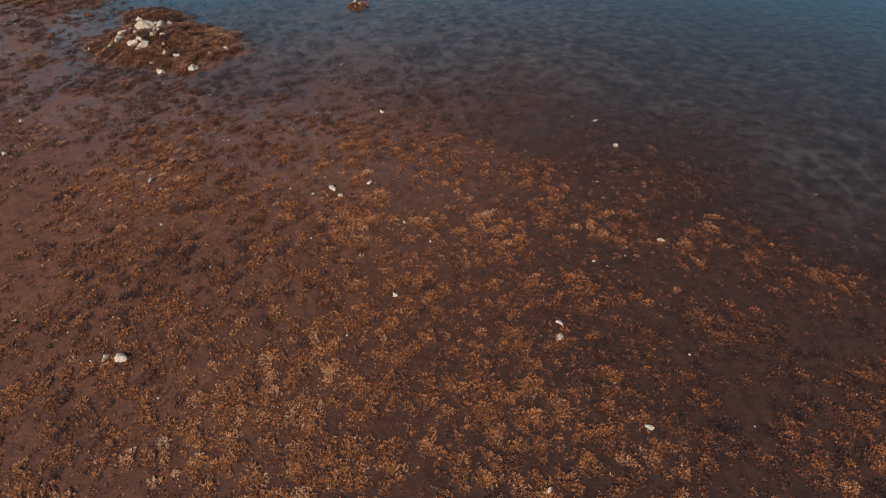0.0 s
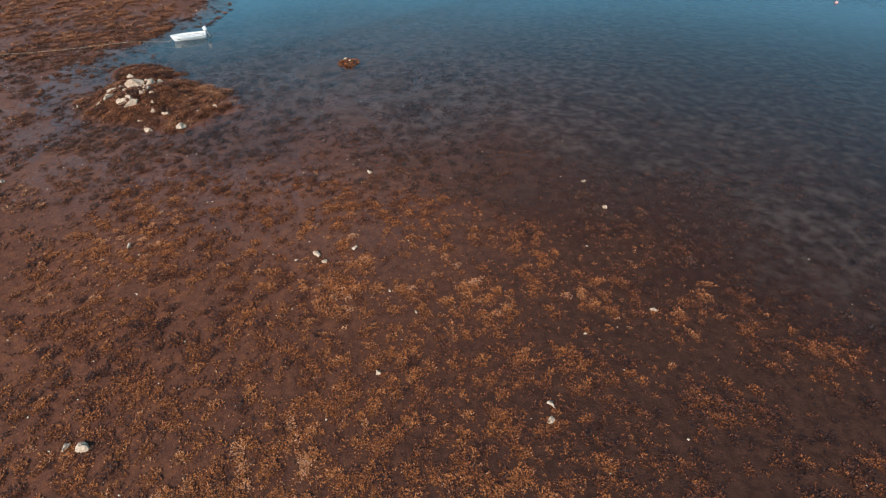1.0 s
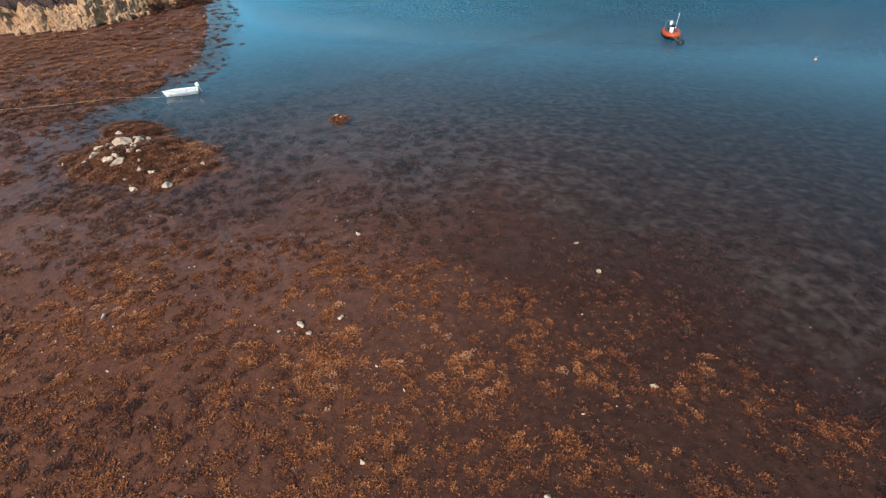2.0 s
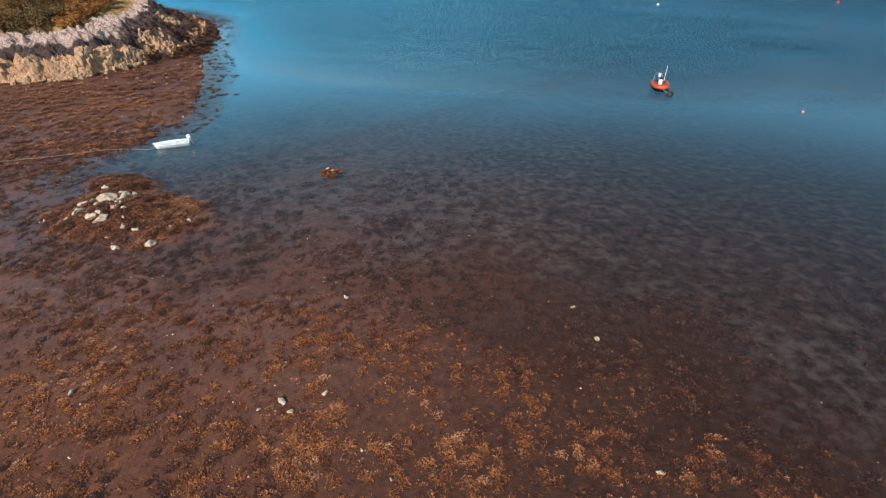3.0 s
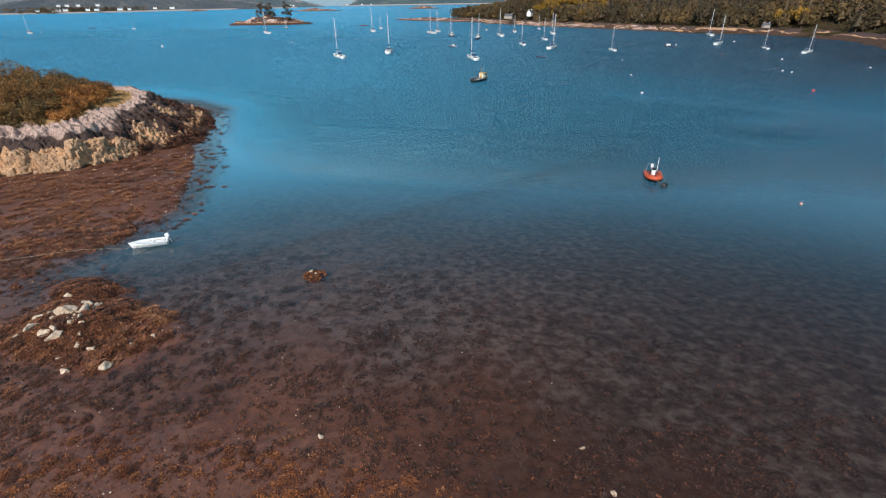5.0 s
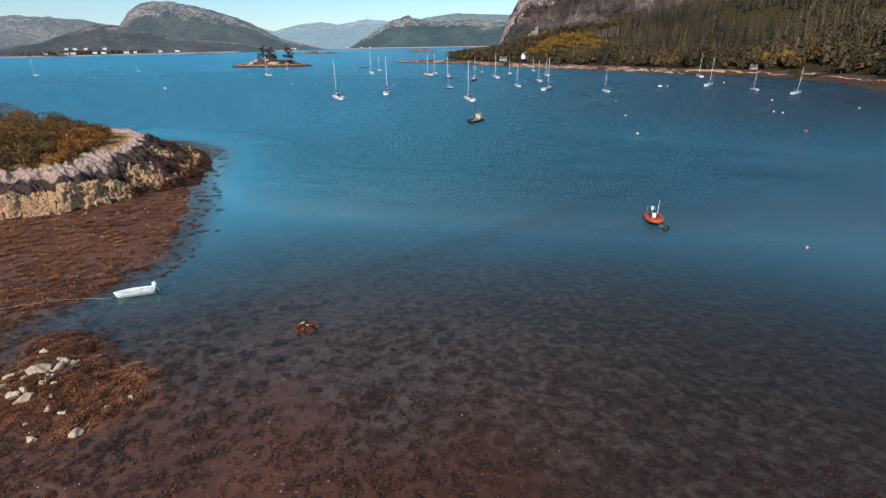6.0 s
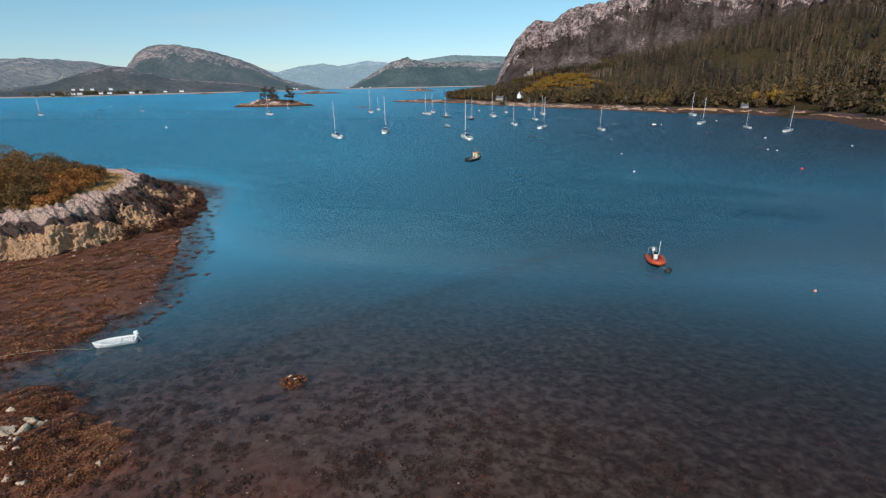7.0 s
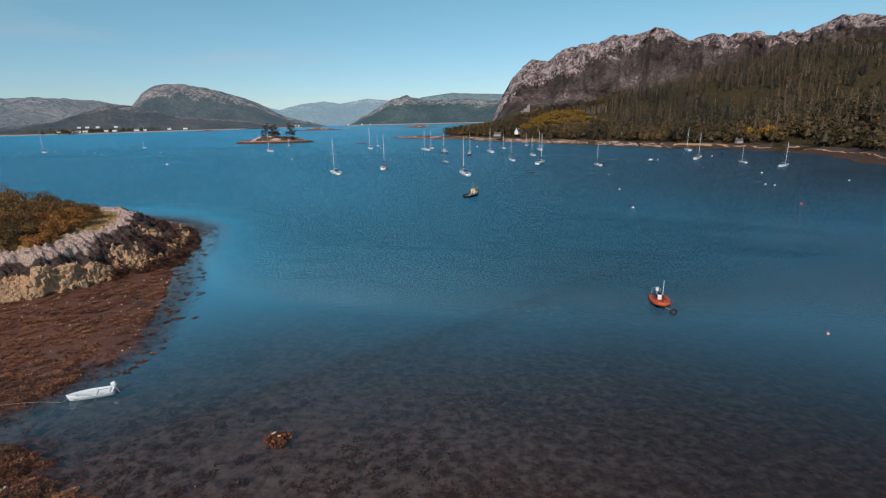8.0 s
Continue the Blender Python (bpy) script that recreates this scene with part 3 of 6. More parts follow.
def headland_z(x, y):
    e = inland(CLIFF, x, y) + (fbm(x * 0.5, y * 0.5, 3, 21) - 0.5) * 2.2
    cliff = np.interp(e, [-4, -1, 0.0, 0.9, 1.5, 4.2, 5.2, 7.5, 20, 60], [-1.5, -0.3, 0.35, 1.9, 2.4, 3.1, 4.1, 4.9, 5.6, 6.5])
    slope = np.interp(e, [-4, -1, 0, 3, 6, 9, 20, 60], [-1.2, -0.3, 0.25, 1.2, 3.0, 4.8, 5.6, 6.4])
    w = smooth(61, 72, y + 0.25 * (x + 56))
    z = cliff * (1 - w) + slope * w
    strata = np.abs(((x * 0.35 + y * 0.75 + 1.5 * fbm(x * 0.3, y * 0.3, 3, 2)) % 1.0) - 0.5)
    ridged = 1 - 2 * np.abs(fbm(x * 0.55 + 0.3 * y, y * 0.9, 4, 8) - 0.5)
    rugged = (ridged - 0.8) * 1.5 + (fbm(x * 2.2, y * 2.2, 3, 18) - 0.5) * 0.7
    ledge = rugged + 0.35 * (np.floor(rugged * 3) / 3 - rugged)
    # jointed blocks: each cell of bedrock stands a little higher or lower
    for n_, (cx, cy, hh) in enumerate(((1.7, 1.2, 0.8), (0.7, 0.55, 0.3))):
        u_, v_ = x * 0.82 + y * 0.57, y * 0.82 - x * 0.57
        u_ = u_ + 0.35 * (fbm(x * 0.8, y * 0.8, 2, 40 + n_) - 0.5) * cx * 2
        row = np.floor(v_ / cy)
        cell = np.sin(np.floor(u_ / cx + 0.37 * row) * 12.9898 + row * 78.233 + n_) * 43758.5453
        z = z + ((cell - np.floor(cell)) - 0.5) * hh * smooth(-0.1, 0.5, e) * (1 - smooth(3.0, 6.0, e))
    return z + ledge * smooth(-0.5, 2, e) * (1 - 0.7 * smooth(9, 14, e)) + strata * 0.4 * smooth(0, 3, e), e, w


ROCKZONES, _nt, _b, _out = material("headland_rock")
_v = coords(_nt, (1, 1, 1))
_n1, _n2 = noise_node(_nt, _v, 0.9, 9, 0.7, 0.5), noise_node(_nt, _v, 6, 8, 0.7)
_pale = ramp(_nt, _n2, [(0.38, (0.28, 0.18, 0.145)), (0.52, (0.60, 0.41, 0.335)), (0.7, (0.80, 0.59, 0.49))])
_dark = ramp(_nt, _n2, [(0.3, (0.030, 0.016, 0.013)), (0.52, (0.072, 0.040, 0.031)), (0.7, (0.16, 0.092, 0.068))])
_tan = ramp(_nt, _n2, [(0.36, (0.30, 0.155, 0.07)), (0.48, (0.60, 0.33, 0.165)), (0.66, (0.80, 0.48, 0.28))])
_weed = ramp(_nt, _n2, [(0.35, (0.03, 0.014, 0.009)), (0.55, (0.075, 0.032, 0.016)), (0.7, (0.13, 0.055, 0.02))])
_turf = ramp(_nt, _n2, [(0.35, (0.20, 0.11, 0.035)), (0.65, (0.52, 0.29, 0.09))])
_up = noise_node(_nt, coords(_nt, (2.2, 2.2, 0.35)), 1.3, 6, 0.65, 0.3)
_tan = mixc(_nt, ramp(_nt, _up, [(0.36, (0.8, 0.8, 0.8)), (0.46, (0, 0, 0))]), _tan, (0.085, 0.045, 0.026))
_pale = mixc(_nt, ramp(_nt, _up, [(0.34, (0.8, 0.8, 0.8)), (0.46, (0, 0, 0))]), _pale, (0.12, 0.075, 0.06))
_z = mathn(_nt, "ADD", attr(_nt, "zone"), mathn(_nt, "MULTIPLY", mathn(_nt, "SUBTRACT", _n1, 0.5), 0.9))
_c = mixc(_nt, ramp(_nt, mathn(_nt, "DIVIDE", _z, 5.0), [(0.22, (0, 0, 0)), (0.26, (1, 1, 1))]), _weed, _tan)
_c = mixc(_nt, ramp(_nt, mathn(_nt, "DIVIDE", _z, 5.0), [(0.42, (0, 0, 0)), (0.47, (1, 1, 1))]), _c, _dark)
_c = mixc(_nt, ramp(_nt, mathn(_nt, "DIVIDE", _z, 5.0), [(0.62, (0, 0, 0)), (0.68, (1, 1, 1))]), _c, _pale)
_c = mixc(_nt, ramp(_nt, mathn(_nt, "DIVIDE", _z, 5.0), [(0.88, (0, 0, 0)), (0.93, (1, 1, 1))]), _c, _turf)
_nt.links.new(_c, _b.inputs["Base Color"])
_b.inputs["Roughness"].default_value = 0.85
_vo = _nt.nodes.new("ShaderNodeTexVoronoi")
_vo.feature, _vo.inputs["Scale"].default_value = "DISTANCE_TO_EDGE", 0.9
_nt.links.new(coords(_nt, (1.4, 0.7, 0.8)), _vo.inputs["Vector"])
_crack = ramp(_nt, _vo.outputs["Distance"], [(0.0, (0, 0, 0)), (0.09, (1, 1, 1))])
bump(_nt, _b, mathn(_nt, "ADD", mathn(_nt, "MULTIPLY", _crack, 0.1), mathn(_nt, "ADD", _n1, _n2)), 0.9, 0.35)

X, Y = np.meshgrid(np.arange(-110, -48, 0.24), np.arange(44, 108, 0.24), indexing="ij")
Z, E_, W_ = headland_z(X, Y)
zone_cliff = np.interp(E_, [-0.2, 0.2, 2.2, 2.7, 4.5, 5.0, 7.0, 7.8], [0.5, 1.6, 1.8, 2.6, 2.8, 3.7, 4.1, 4.9])
zone_tip = np.interp(E_, [0, 1, 3, 8.6, 9.4, 11, 12], [0.4, 0.7, 2.5, 2.8, 3.7, 4.0, 4.9])
zone = zone_cliff * (1 - W_) + zone_tip * W_
for cx, cy, sx, sy in ((-58.2, 70.8, 1.7, 1.9), (-63.0, 80.2, 1.1, 1.9)):
    bare = np.exp(-((X - cx) / sx) ** 2 - ((Y - cy) / sy) ** 2) * (0.6 + 0.8 * fbm(X * 0.9, Y * 0.9, 3, 27))
    zone = np.where(bare * (0.4 + 1.2 * fbm(X * 2.2, Y * 2.2, 2, 29)) > 0.42, 1.8, zone)
headland = tagged(new("headland", grid_mesh("headland", X, Y, Z, ROCKZONES, {"zone": zone}, False)), "low rocky headland with pale, dark and tan bands of rock", "headland", kind="structure")


# ---- hills ----
def ridge(name, line, front, back, mat, label, seed, rough=0.12, cliff=0.0, n=150, m=44, foot=-6.0):
    """A hill under a skyline of (x, y, height), with its slopes towards and away from the bay."""
    P = np.array(line, float)
    s = np.r_[0, np.cumsum(np.hypot(*np.diff(P[:, :2], axis=0).T))]
    u = np.linspace(0, s[-1], n)
    px, py, ph = (np.interp(u, s, P[:, k]) for k in range(3))
    v = np.linspace(-1, 1, m)
    U, V = np.meshgrid(u, v, indexing="ij")
    r = np.hypot(px, py)
    ux, uy = (-px / r)[:, None], (-py / r)[:, None]
    off = np.where(V < 0, -V * front, -V * back)
    a = 1 - np.abs(V)
    if cliff:
        off = off + (fbm(U * 0.012, V * 0.8, 4, seed + 5) - 0.5) * front * 0.22 * smooth(0.35, 0.75, a) * (1 - smooth(0.93, 1, a)) * (V < 0)
        off = off + (fbm(U * 0.045, V * 22, 4, seed + 9) - 0.5) * front * 0.10 * smooth(0.4, 0.75, a) * (1 - smooth(0.95, 1, a)) * (V < 0)
        cleft = np.abs(fbm(U * 0.016 + 0.6 * V, V * 1.5, 3, seed + 13) - 0.5)
        cleft2 = np.abs(fbm(U * 0.034 - 0.8 * V, V * 2.5, 2, seed + 15) - 0.5)
        off = off - front * 0.022 * (1 - smooth(0.0, 0.16, cleft2)) * smooth(0.62, 0.76, a) * (1 - smooth(0.975, 1, a)) * (V < 0)
        off = off - front * 0.035 * (1 - smooth(0.0, 0.10, cleft)) * smooth(0.68, 0.8, a) * (1 - smooth(0.96, 1, a)) * (V < 0)
    x, y = px[:, None] + ux * off, py[:, None] + uy * off
    prof = a * a * (3 - 2 * a)
    if cliff:
        prof = np.where(V < 0, (1 - cliff) * a ** 1.3 + cliff * smooth(0.62, 0.93, a + 0.12 * (fbm(U * 0.008, V * 2, 3, seed) - 0.5)), prof)
    k = 14.0 / (front + back)
    big = fbm(x * k * 0.35, y * k * 0.35, 5, seed) - 0.5
    fine = fbm(x * k * 1.6, y * k * 1.6, 4, seed + 3) - 0.5
    gully = np.abs(fbm(U * k * 0.9, V * 1.3, 4, seed + 7) - 0.5) * 2
    h = ph[:, None] * prof * (1 + rough * (big * 1.6 * (1 - prof) + fine * 0.8)) - rough * ph[:, None] * (1 - gully) * prof * (1 - prof) * 0.9
    h = h + ph[:, None] * rough * 0.22 * (fbm(x * k * 7, y * k * 7, 4, seed + 21) - 0.5) * smooth(0.3, 0.8, prof)
    if cliff:
        step = ph.max() / 13
        q = (h + 6 * (fbm(U * 0.02, V * 3, 3, seed + 4) - 0.5)) / step
        h = h + 0.75 * step * (np.floor(q) + smooth(0.3, 0.9, q % 1) - q) * smooth(0.5, 0.75, a) * (1 - smooth(0.97, 1, a)) * (V < 0)
    h = h + foot * (1 - prof)
    crag = smooth(0.55, 0.95, prof) if not cliff else np.maximum(smooth(0.46, 0.84, prof - 0.24 * smooth(200, 520, U)), 0.85 * smooth(0.84, 0.98, prof))
    return tagged(new(name, grid_mesh(name, x, y, h, mat, {"crag": crag})), label, "hill", kind="structure")


# bluish haze of the distance, put into the far hills as emission
HAZE_GLOW = Vector((0.31, 0.46, 0.60))
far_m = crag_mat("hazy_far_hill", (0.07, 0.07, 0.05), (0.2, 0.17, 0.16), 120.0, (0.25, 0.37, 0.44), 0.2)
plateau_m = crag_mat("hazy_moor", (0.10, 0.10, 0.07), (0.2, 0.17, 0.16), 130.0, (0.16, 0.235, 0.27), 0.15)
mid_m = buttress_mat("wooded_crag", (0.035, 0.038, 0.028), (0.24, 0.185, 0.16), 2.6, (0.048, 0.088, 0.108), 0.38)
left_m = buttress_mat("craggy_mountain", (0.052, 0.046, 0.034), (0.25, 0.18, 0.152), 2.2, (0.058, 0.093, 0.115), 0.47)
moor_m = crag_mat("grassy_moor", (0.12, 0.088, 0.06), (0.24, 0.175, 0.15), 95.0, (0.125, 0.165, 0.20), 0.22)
wood_m = buttress_mat("wooded_slope", (0.060, 0.046, 0.031), (0.20, 0.145, 0.12), 1.8, tuple(HAZE_GLOW * 0.15), 0.0)
cliff_m = buttress_mat("heathery_cliffs", (0.092, 0.068, 0.060), (0.40, 0.30, 0.285))

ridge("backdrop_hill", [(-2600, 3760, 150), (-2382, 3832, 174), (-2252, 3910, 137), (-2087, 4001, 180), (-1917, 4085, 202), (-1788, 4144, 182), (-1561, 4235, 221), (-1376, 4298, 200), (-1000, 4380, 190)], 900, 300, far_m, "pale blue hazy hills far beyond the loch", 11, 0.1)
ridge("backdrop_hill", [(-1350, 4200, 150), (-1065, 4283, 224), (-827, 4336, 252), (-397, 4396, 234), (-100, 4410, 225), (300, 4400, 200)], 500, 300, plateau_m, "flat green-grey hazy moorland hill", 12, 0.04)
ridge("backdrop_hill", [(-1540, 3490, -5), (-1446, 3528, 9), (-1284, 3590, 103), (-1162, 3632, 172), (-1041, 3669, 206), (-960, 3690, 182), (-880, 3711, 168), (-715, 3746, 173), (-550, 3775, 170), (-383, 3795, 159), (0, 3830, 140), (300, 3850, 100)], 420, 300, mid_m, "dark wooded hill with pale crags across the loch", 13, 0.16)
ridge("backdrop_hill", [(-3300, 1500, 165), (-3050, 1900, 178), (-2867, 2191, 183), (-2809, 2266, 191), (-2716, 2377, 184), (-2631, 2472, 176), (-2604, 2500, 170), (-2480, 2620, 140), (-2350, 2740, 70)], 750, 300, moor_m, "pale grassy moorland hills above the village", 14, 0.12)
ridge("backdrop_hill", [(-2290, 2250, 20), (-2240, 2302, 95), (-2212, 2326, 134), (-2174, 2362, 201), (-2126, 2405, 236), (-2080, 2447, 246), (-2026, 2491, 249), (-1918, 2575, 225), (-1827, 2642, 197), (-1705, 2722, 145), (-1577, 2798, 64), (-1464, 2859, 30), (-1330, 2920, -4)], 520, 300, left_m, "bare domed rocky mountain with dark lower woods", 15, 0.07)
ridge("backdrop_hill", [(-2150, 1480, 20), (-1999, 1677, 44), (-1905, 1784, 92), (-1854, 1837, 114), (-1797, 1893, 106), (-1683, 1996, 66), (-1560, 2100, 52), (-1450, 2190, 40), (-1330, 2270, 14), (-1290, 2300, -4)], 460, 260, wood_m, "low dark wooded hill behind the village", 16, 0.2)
ridge("mountain", [(-175, 1690, 20), (-150, 1705, 88), (-117, 1712, 150), (-80, 1714, 187), (-53, 1715, 206), (5, 1716, 203), (28, 1716, 218), (106, 1713, 248), (157, 1708, 246), (198, 1704, 265), (256, 1696, 257), (317, 1686, 281), (380, 1673, 257), (412, 1665, 239),
      (467, 1650, 252), (510, 1638, 237), (574, 1616, 242), (613, 1602, 231), (671, 1578, 234), (702, 1564, 251), (742, 1545, 263), (794, 1519, 247), (900, 1450, 255), (1100, 1300, 250), (1350, 1050, 220)], 800, 300, cliff_m, "long dark heathery ridge with grey rock cliffs", 17, 0.16, 0.36, 420, 150)

# ---- the wooded shore across the bay ----
COAST = [(-112, 556), (-96, 543), (-60, 488), (-34, 459), (-5, 428), (21, 403), (50, 376), (75, 343), (106, 334), (124, 304), (131, 280), (126, 247), (126, 228), (150, 190), (220, 130), (420, 60), (1500, 60),
         (1500, 1600), (-60, 1500), (-70, 800), (-125, 700), (-135, 610)]


def wood_z(x, y):
    d = inland(COAST, x, y)
    east = smooth(-100, 330, x)
    h = np.interp(d, [-30, 0, 9, 14, 40, 120, 300, 600, 1000], [-6, -0.1, 0.9, 2.6, 7, 19, 42, 62, 70])
    h = h * (0.72 + 0.5 * east) + (fbm(x * 0.012, y * 0.012, 4, 31) - 0.5) * np.clip(d, 0, 60) * 0.28
    h = h + 52 * smooth(150, 430, x) * smooth(90, 560, d)
    h = h - 24 * smooth(290, 440, x) * smooth(180, 430, d)
    h = h + 15 * smooth(110, 300, d) * (1 - smooth(150, 430, x))
    knoll = 14 * np.exp(-(((x - 12) / 38) ** 2 + ((y - 566) / 40) ** 2))
    knoll = knoll + 15 * np.exp(-(((x + 22) / 48) ** 2 + ((y - 725) / 60) ** 2))
    return h + knoll * smooth(10, 60, d), d


FLOOR = hill_mat("woodland_floor", (0.075, 0.060, 0.025), (0.10, 0.066, 0.033), (0.2, 0.15, 0.11), 0.05, 0.2)
X, Y = np.meshgrid(np.arange(-150, 1250, 8.0), np.arange(50, 1250, 8.0), indexing="ij")
Z, D_ = wood_z(X, Y)
hillside = tagged(new("hillside", grid_mesh("hillside", X, Y, Z, FLOOR, {"crag": Z * 0})), "steep brown hillside under the woods", "hillside", kind="structure")


# ---- woods ----
def scatter_leaves(centres, radii, count, size, rng, squash=1.0):
    """Small leaf triangles filling lumps; centres (n, 3), radii (n, 3)."""
    n = len(centres)
    c = np.repeat(centres, count, 0)
    r = np.repeat(radii, count, 0)
    d = rng.normal(size=(n * count, 3))
    d /= np.linalg.norm(d, axis=1, keepdims=True)
    p = c + d * r * rng.uniform(0.55, 1.0, (n * count, 1)) ** 0.6
    s = size if np.ndim(size) == 0 else np.repeat(size, count)[:, None]
    a = rng.normal(size=p.shape) * s * 0.6
    b = rng.normal(size=p.shape) * s * 0.6
    v = np.stack([p + a, p + b, p - (a + b) * 0.7], 1).reshape(-1, 3)
    return v, np.arange(len(v)).reshape(-1, 3)


def conifers(bases, heights, rng, per=60):
    """Spruces and pines: spires of small drooping sprays; bases (n, 3)."""
    n = len(bases)
    full = rng.uniform(0.14, 0.25, n)
    f = rng.uniform(0.0, 1.0, (n, per)) ** 0.8
    f = 0.1 + 0.9 * f
    ang = rng.uniform(0, 2 * math.pi, (n, per))
    whorl = 0.75 + 0.25 * np.sin(f * 40 + rng.uniform(0, 6, (n, 1)))
    rad = heights[:, None] * full[:, None] * (1.04 - f) ** 0.75 * rng.uniform(0.45, 1.1, (n, per)) * whorl + 0.08
    c, s = np.cos(ang), np.sin(ang)
    p = bases[:, None] + np.stack([c * rad, s * rad, heights[:, None] * f], -1)
    l = heights[:, None] * rng.uniform(0.035, 0.075, (n, per)) * (1.2 - 0.6 * f)
    w = l * rng.uniform(0.3, 0.55, (n, per))
    side = np.stack([-s * w, c * w, rng.normal(0, 0.35, (n, per)) * w], -1)
    tip = np.stack([c * l * 0.7, s * l * 0.7, -l * rng.uniform(0.2, 1.0, (n, per))], -1)
    v = np.stack([p + side, p - side, p + tip], 2).reshape(-1, 3)
    return v, np.arange(len(v)).reshape(-1, 3)


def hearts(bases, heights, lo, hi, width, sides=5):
    """The dense inside of each crown: a ragged spindle; bases (n, 3)."""
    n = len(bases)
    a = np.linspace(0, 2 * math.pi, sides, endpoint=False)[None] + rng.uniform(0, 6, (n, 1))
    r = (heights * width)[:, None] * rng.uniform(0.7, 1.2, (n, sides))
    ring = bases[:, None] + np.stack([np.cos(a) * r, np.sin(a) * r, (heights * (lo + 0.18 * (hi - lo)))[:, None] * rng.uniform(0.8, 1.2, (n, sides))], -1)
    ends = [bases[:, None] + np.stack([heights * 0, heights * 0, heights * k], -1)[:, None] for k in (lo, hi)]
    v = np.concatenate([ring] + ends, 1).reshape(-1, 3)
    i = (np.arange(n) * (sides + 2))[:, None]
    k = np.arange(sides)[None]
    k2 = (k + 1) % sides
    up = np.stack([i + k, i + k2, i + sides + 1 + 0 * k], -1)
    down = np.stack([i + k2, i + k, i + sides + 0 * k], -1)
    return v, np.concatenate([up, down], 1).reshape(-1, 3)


def trunks(bases, heights, width):
    n = len(bases)
    a = np.linspace(0, 2 * math.pi, 5)[:-1]
    ring = np.stack([np.cos(a), np.sin(a), a * 0], 1)
    lo = bases[:, None] + ring[None] * (heights * width)[:, None, None] - np.array([0, 0, 0.5])
    hi = bases[:, None] + ring[None] * (heights * width * 0.35)[:, None, None] + np.array([0, 0, 1]) * (heights * 0.85)[:, None, None]
    v = np.concatenate([lo, hi], 1).reshape(-1, 3)
    i = np.arange(n)[:, None] * 8
    f = np.concatenate([np.stack([i[:, 0] + k, i[:, 0] + (k + 1) % 4, i[:, 0] + 4 + (k + 1) % 4, i[:, 0] + 4 + k], 1) for k in range(4)])
    return v, f


rng = np.random.default_rng(4)


def wood_points(n, dmin, dmax, x0, x1, y0, y1, keep=None):
    x, y = rng.uniform(x0, x1, n), rng.uniform(y0, y1, n)
    z, d = wood_z(x, y)
    ok = (d > dmin) & (d < dmax)
    if keep is not None:
        ok &= keep(x, y, d)
    return np.stack([x, y, z], 1)[ok], d[ok]


def clearing(x, y, d):
    """The gorse knoll stays open, a felled strip above it and the rough pasture up the hill."""
    knoll = (((x - 12) / 42) ** 2 + ((y - 525) / 52) ** 2 > 1) & ~((np.abs(x - 15) < 52) & (y > 500) & (y < 640))
    bare = (x > 0.50 * (y - 15) + 30 * (fbm(x * 0.01, y * 0.01, 2, 78) - 0.5)) & (d > 120)
    return knoll & (fbm(x * 0.02, y * 0.02, 3, 77) > 0.30) & ~(bare & (fbm(x * 0.05, y * 0.05, 2, 79) < 0.62))


pts, dd = wood_points(17000, 26, 640, -140, 640, 150, 1150, clearing)
h = rng.uniform(10, 20, len(pts)) * (0.75 + 0.5 * fbm(pts[:, 0] * 0.015, pts[:, 1] * 0.015, 2, 5)) * (0.6 + 0.4 * smooth(-70, -5, pts[:, 0] - 0.03 * pts[:, 1]))
wood = thing("conifer_wood", "dense dark conifer wood covering the hillside", "woodland", kind="stuff")
v, f = conifers(pts, h, rng)
hue = rng.uniform(0, 1, len(pts))
o = new("boughs", np_mesh("boughs", v, f, NEEDLES, attrs={"tree": np.repeat(hue, len(v) // len(pts))})); o.parent = wood
# crown insides get a darker needle tone, inner shade put into the colour
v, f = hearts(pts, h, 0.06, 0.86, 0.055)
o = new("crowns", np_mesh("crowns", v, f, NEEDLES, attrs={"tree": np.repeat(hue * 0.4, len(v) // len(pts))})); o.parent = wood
v, f = trunks(pts, h * 0.5, 0.02)
o = new("trunks", np_mesh("trunks", v, f, BARK)); o.parent = wood
pts, dd = wood_points(9000, 13, 75, -130, 420, 110, 720, lambda x, y, d: (((x - 12) / 42) ** 2 + ((y - 525) / 52) ** 2 > 1) | (d < 28))
h = rng.uniform(5, 11, len(pts))
lumps = np.concatenate([pts + np.stack([rng.normal(0, 1, len(pts)) * h * 0.2, rng.normal(0, 1, len(pts)) * h * 0.2, h * k], 1) for k in (0.35, 0.6, 0.78)])
rad = np.concatenate([np.stack([h * q, h * q, h * q * 0.8], 1) for q in (0.34, 0.36, 0.25)])
broad = thing("broadleaf_wood", "olive and russet broadleaf trees along the shore", "woodland", kind="stuff")
v, f = scatter_leaves(lumps, rad, 46, np.concatenate([h, h, h]) * 0.07 + 0.22, rng)
o = new("foliage", np_mesh("foliage", v, f, LEAVES)); o.parent = broad
v, f = hearts(pts, h, 0.12, 0.8, 0.2, 6)
o = new("crowns", np_mesh("crowns", v, f, LEAVES)); o.parent = broad
v, f = trunks(pts, h * 0.8, 0.03)
o = new("trunks", np_mesh("trunks", v, f, BARK)); o.parent = broad
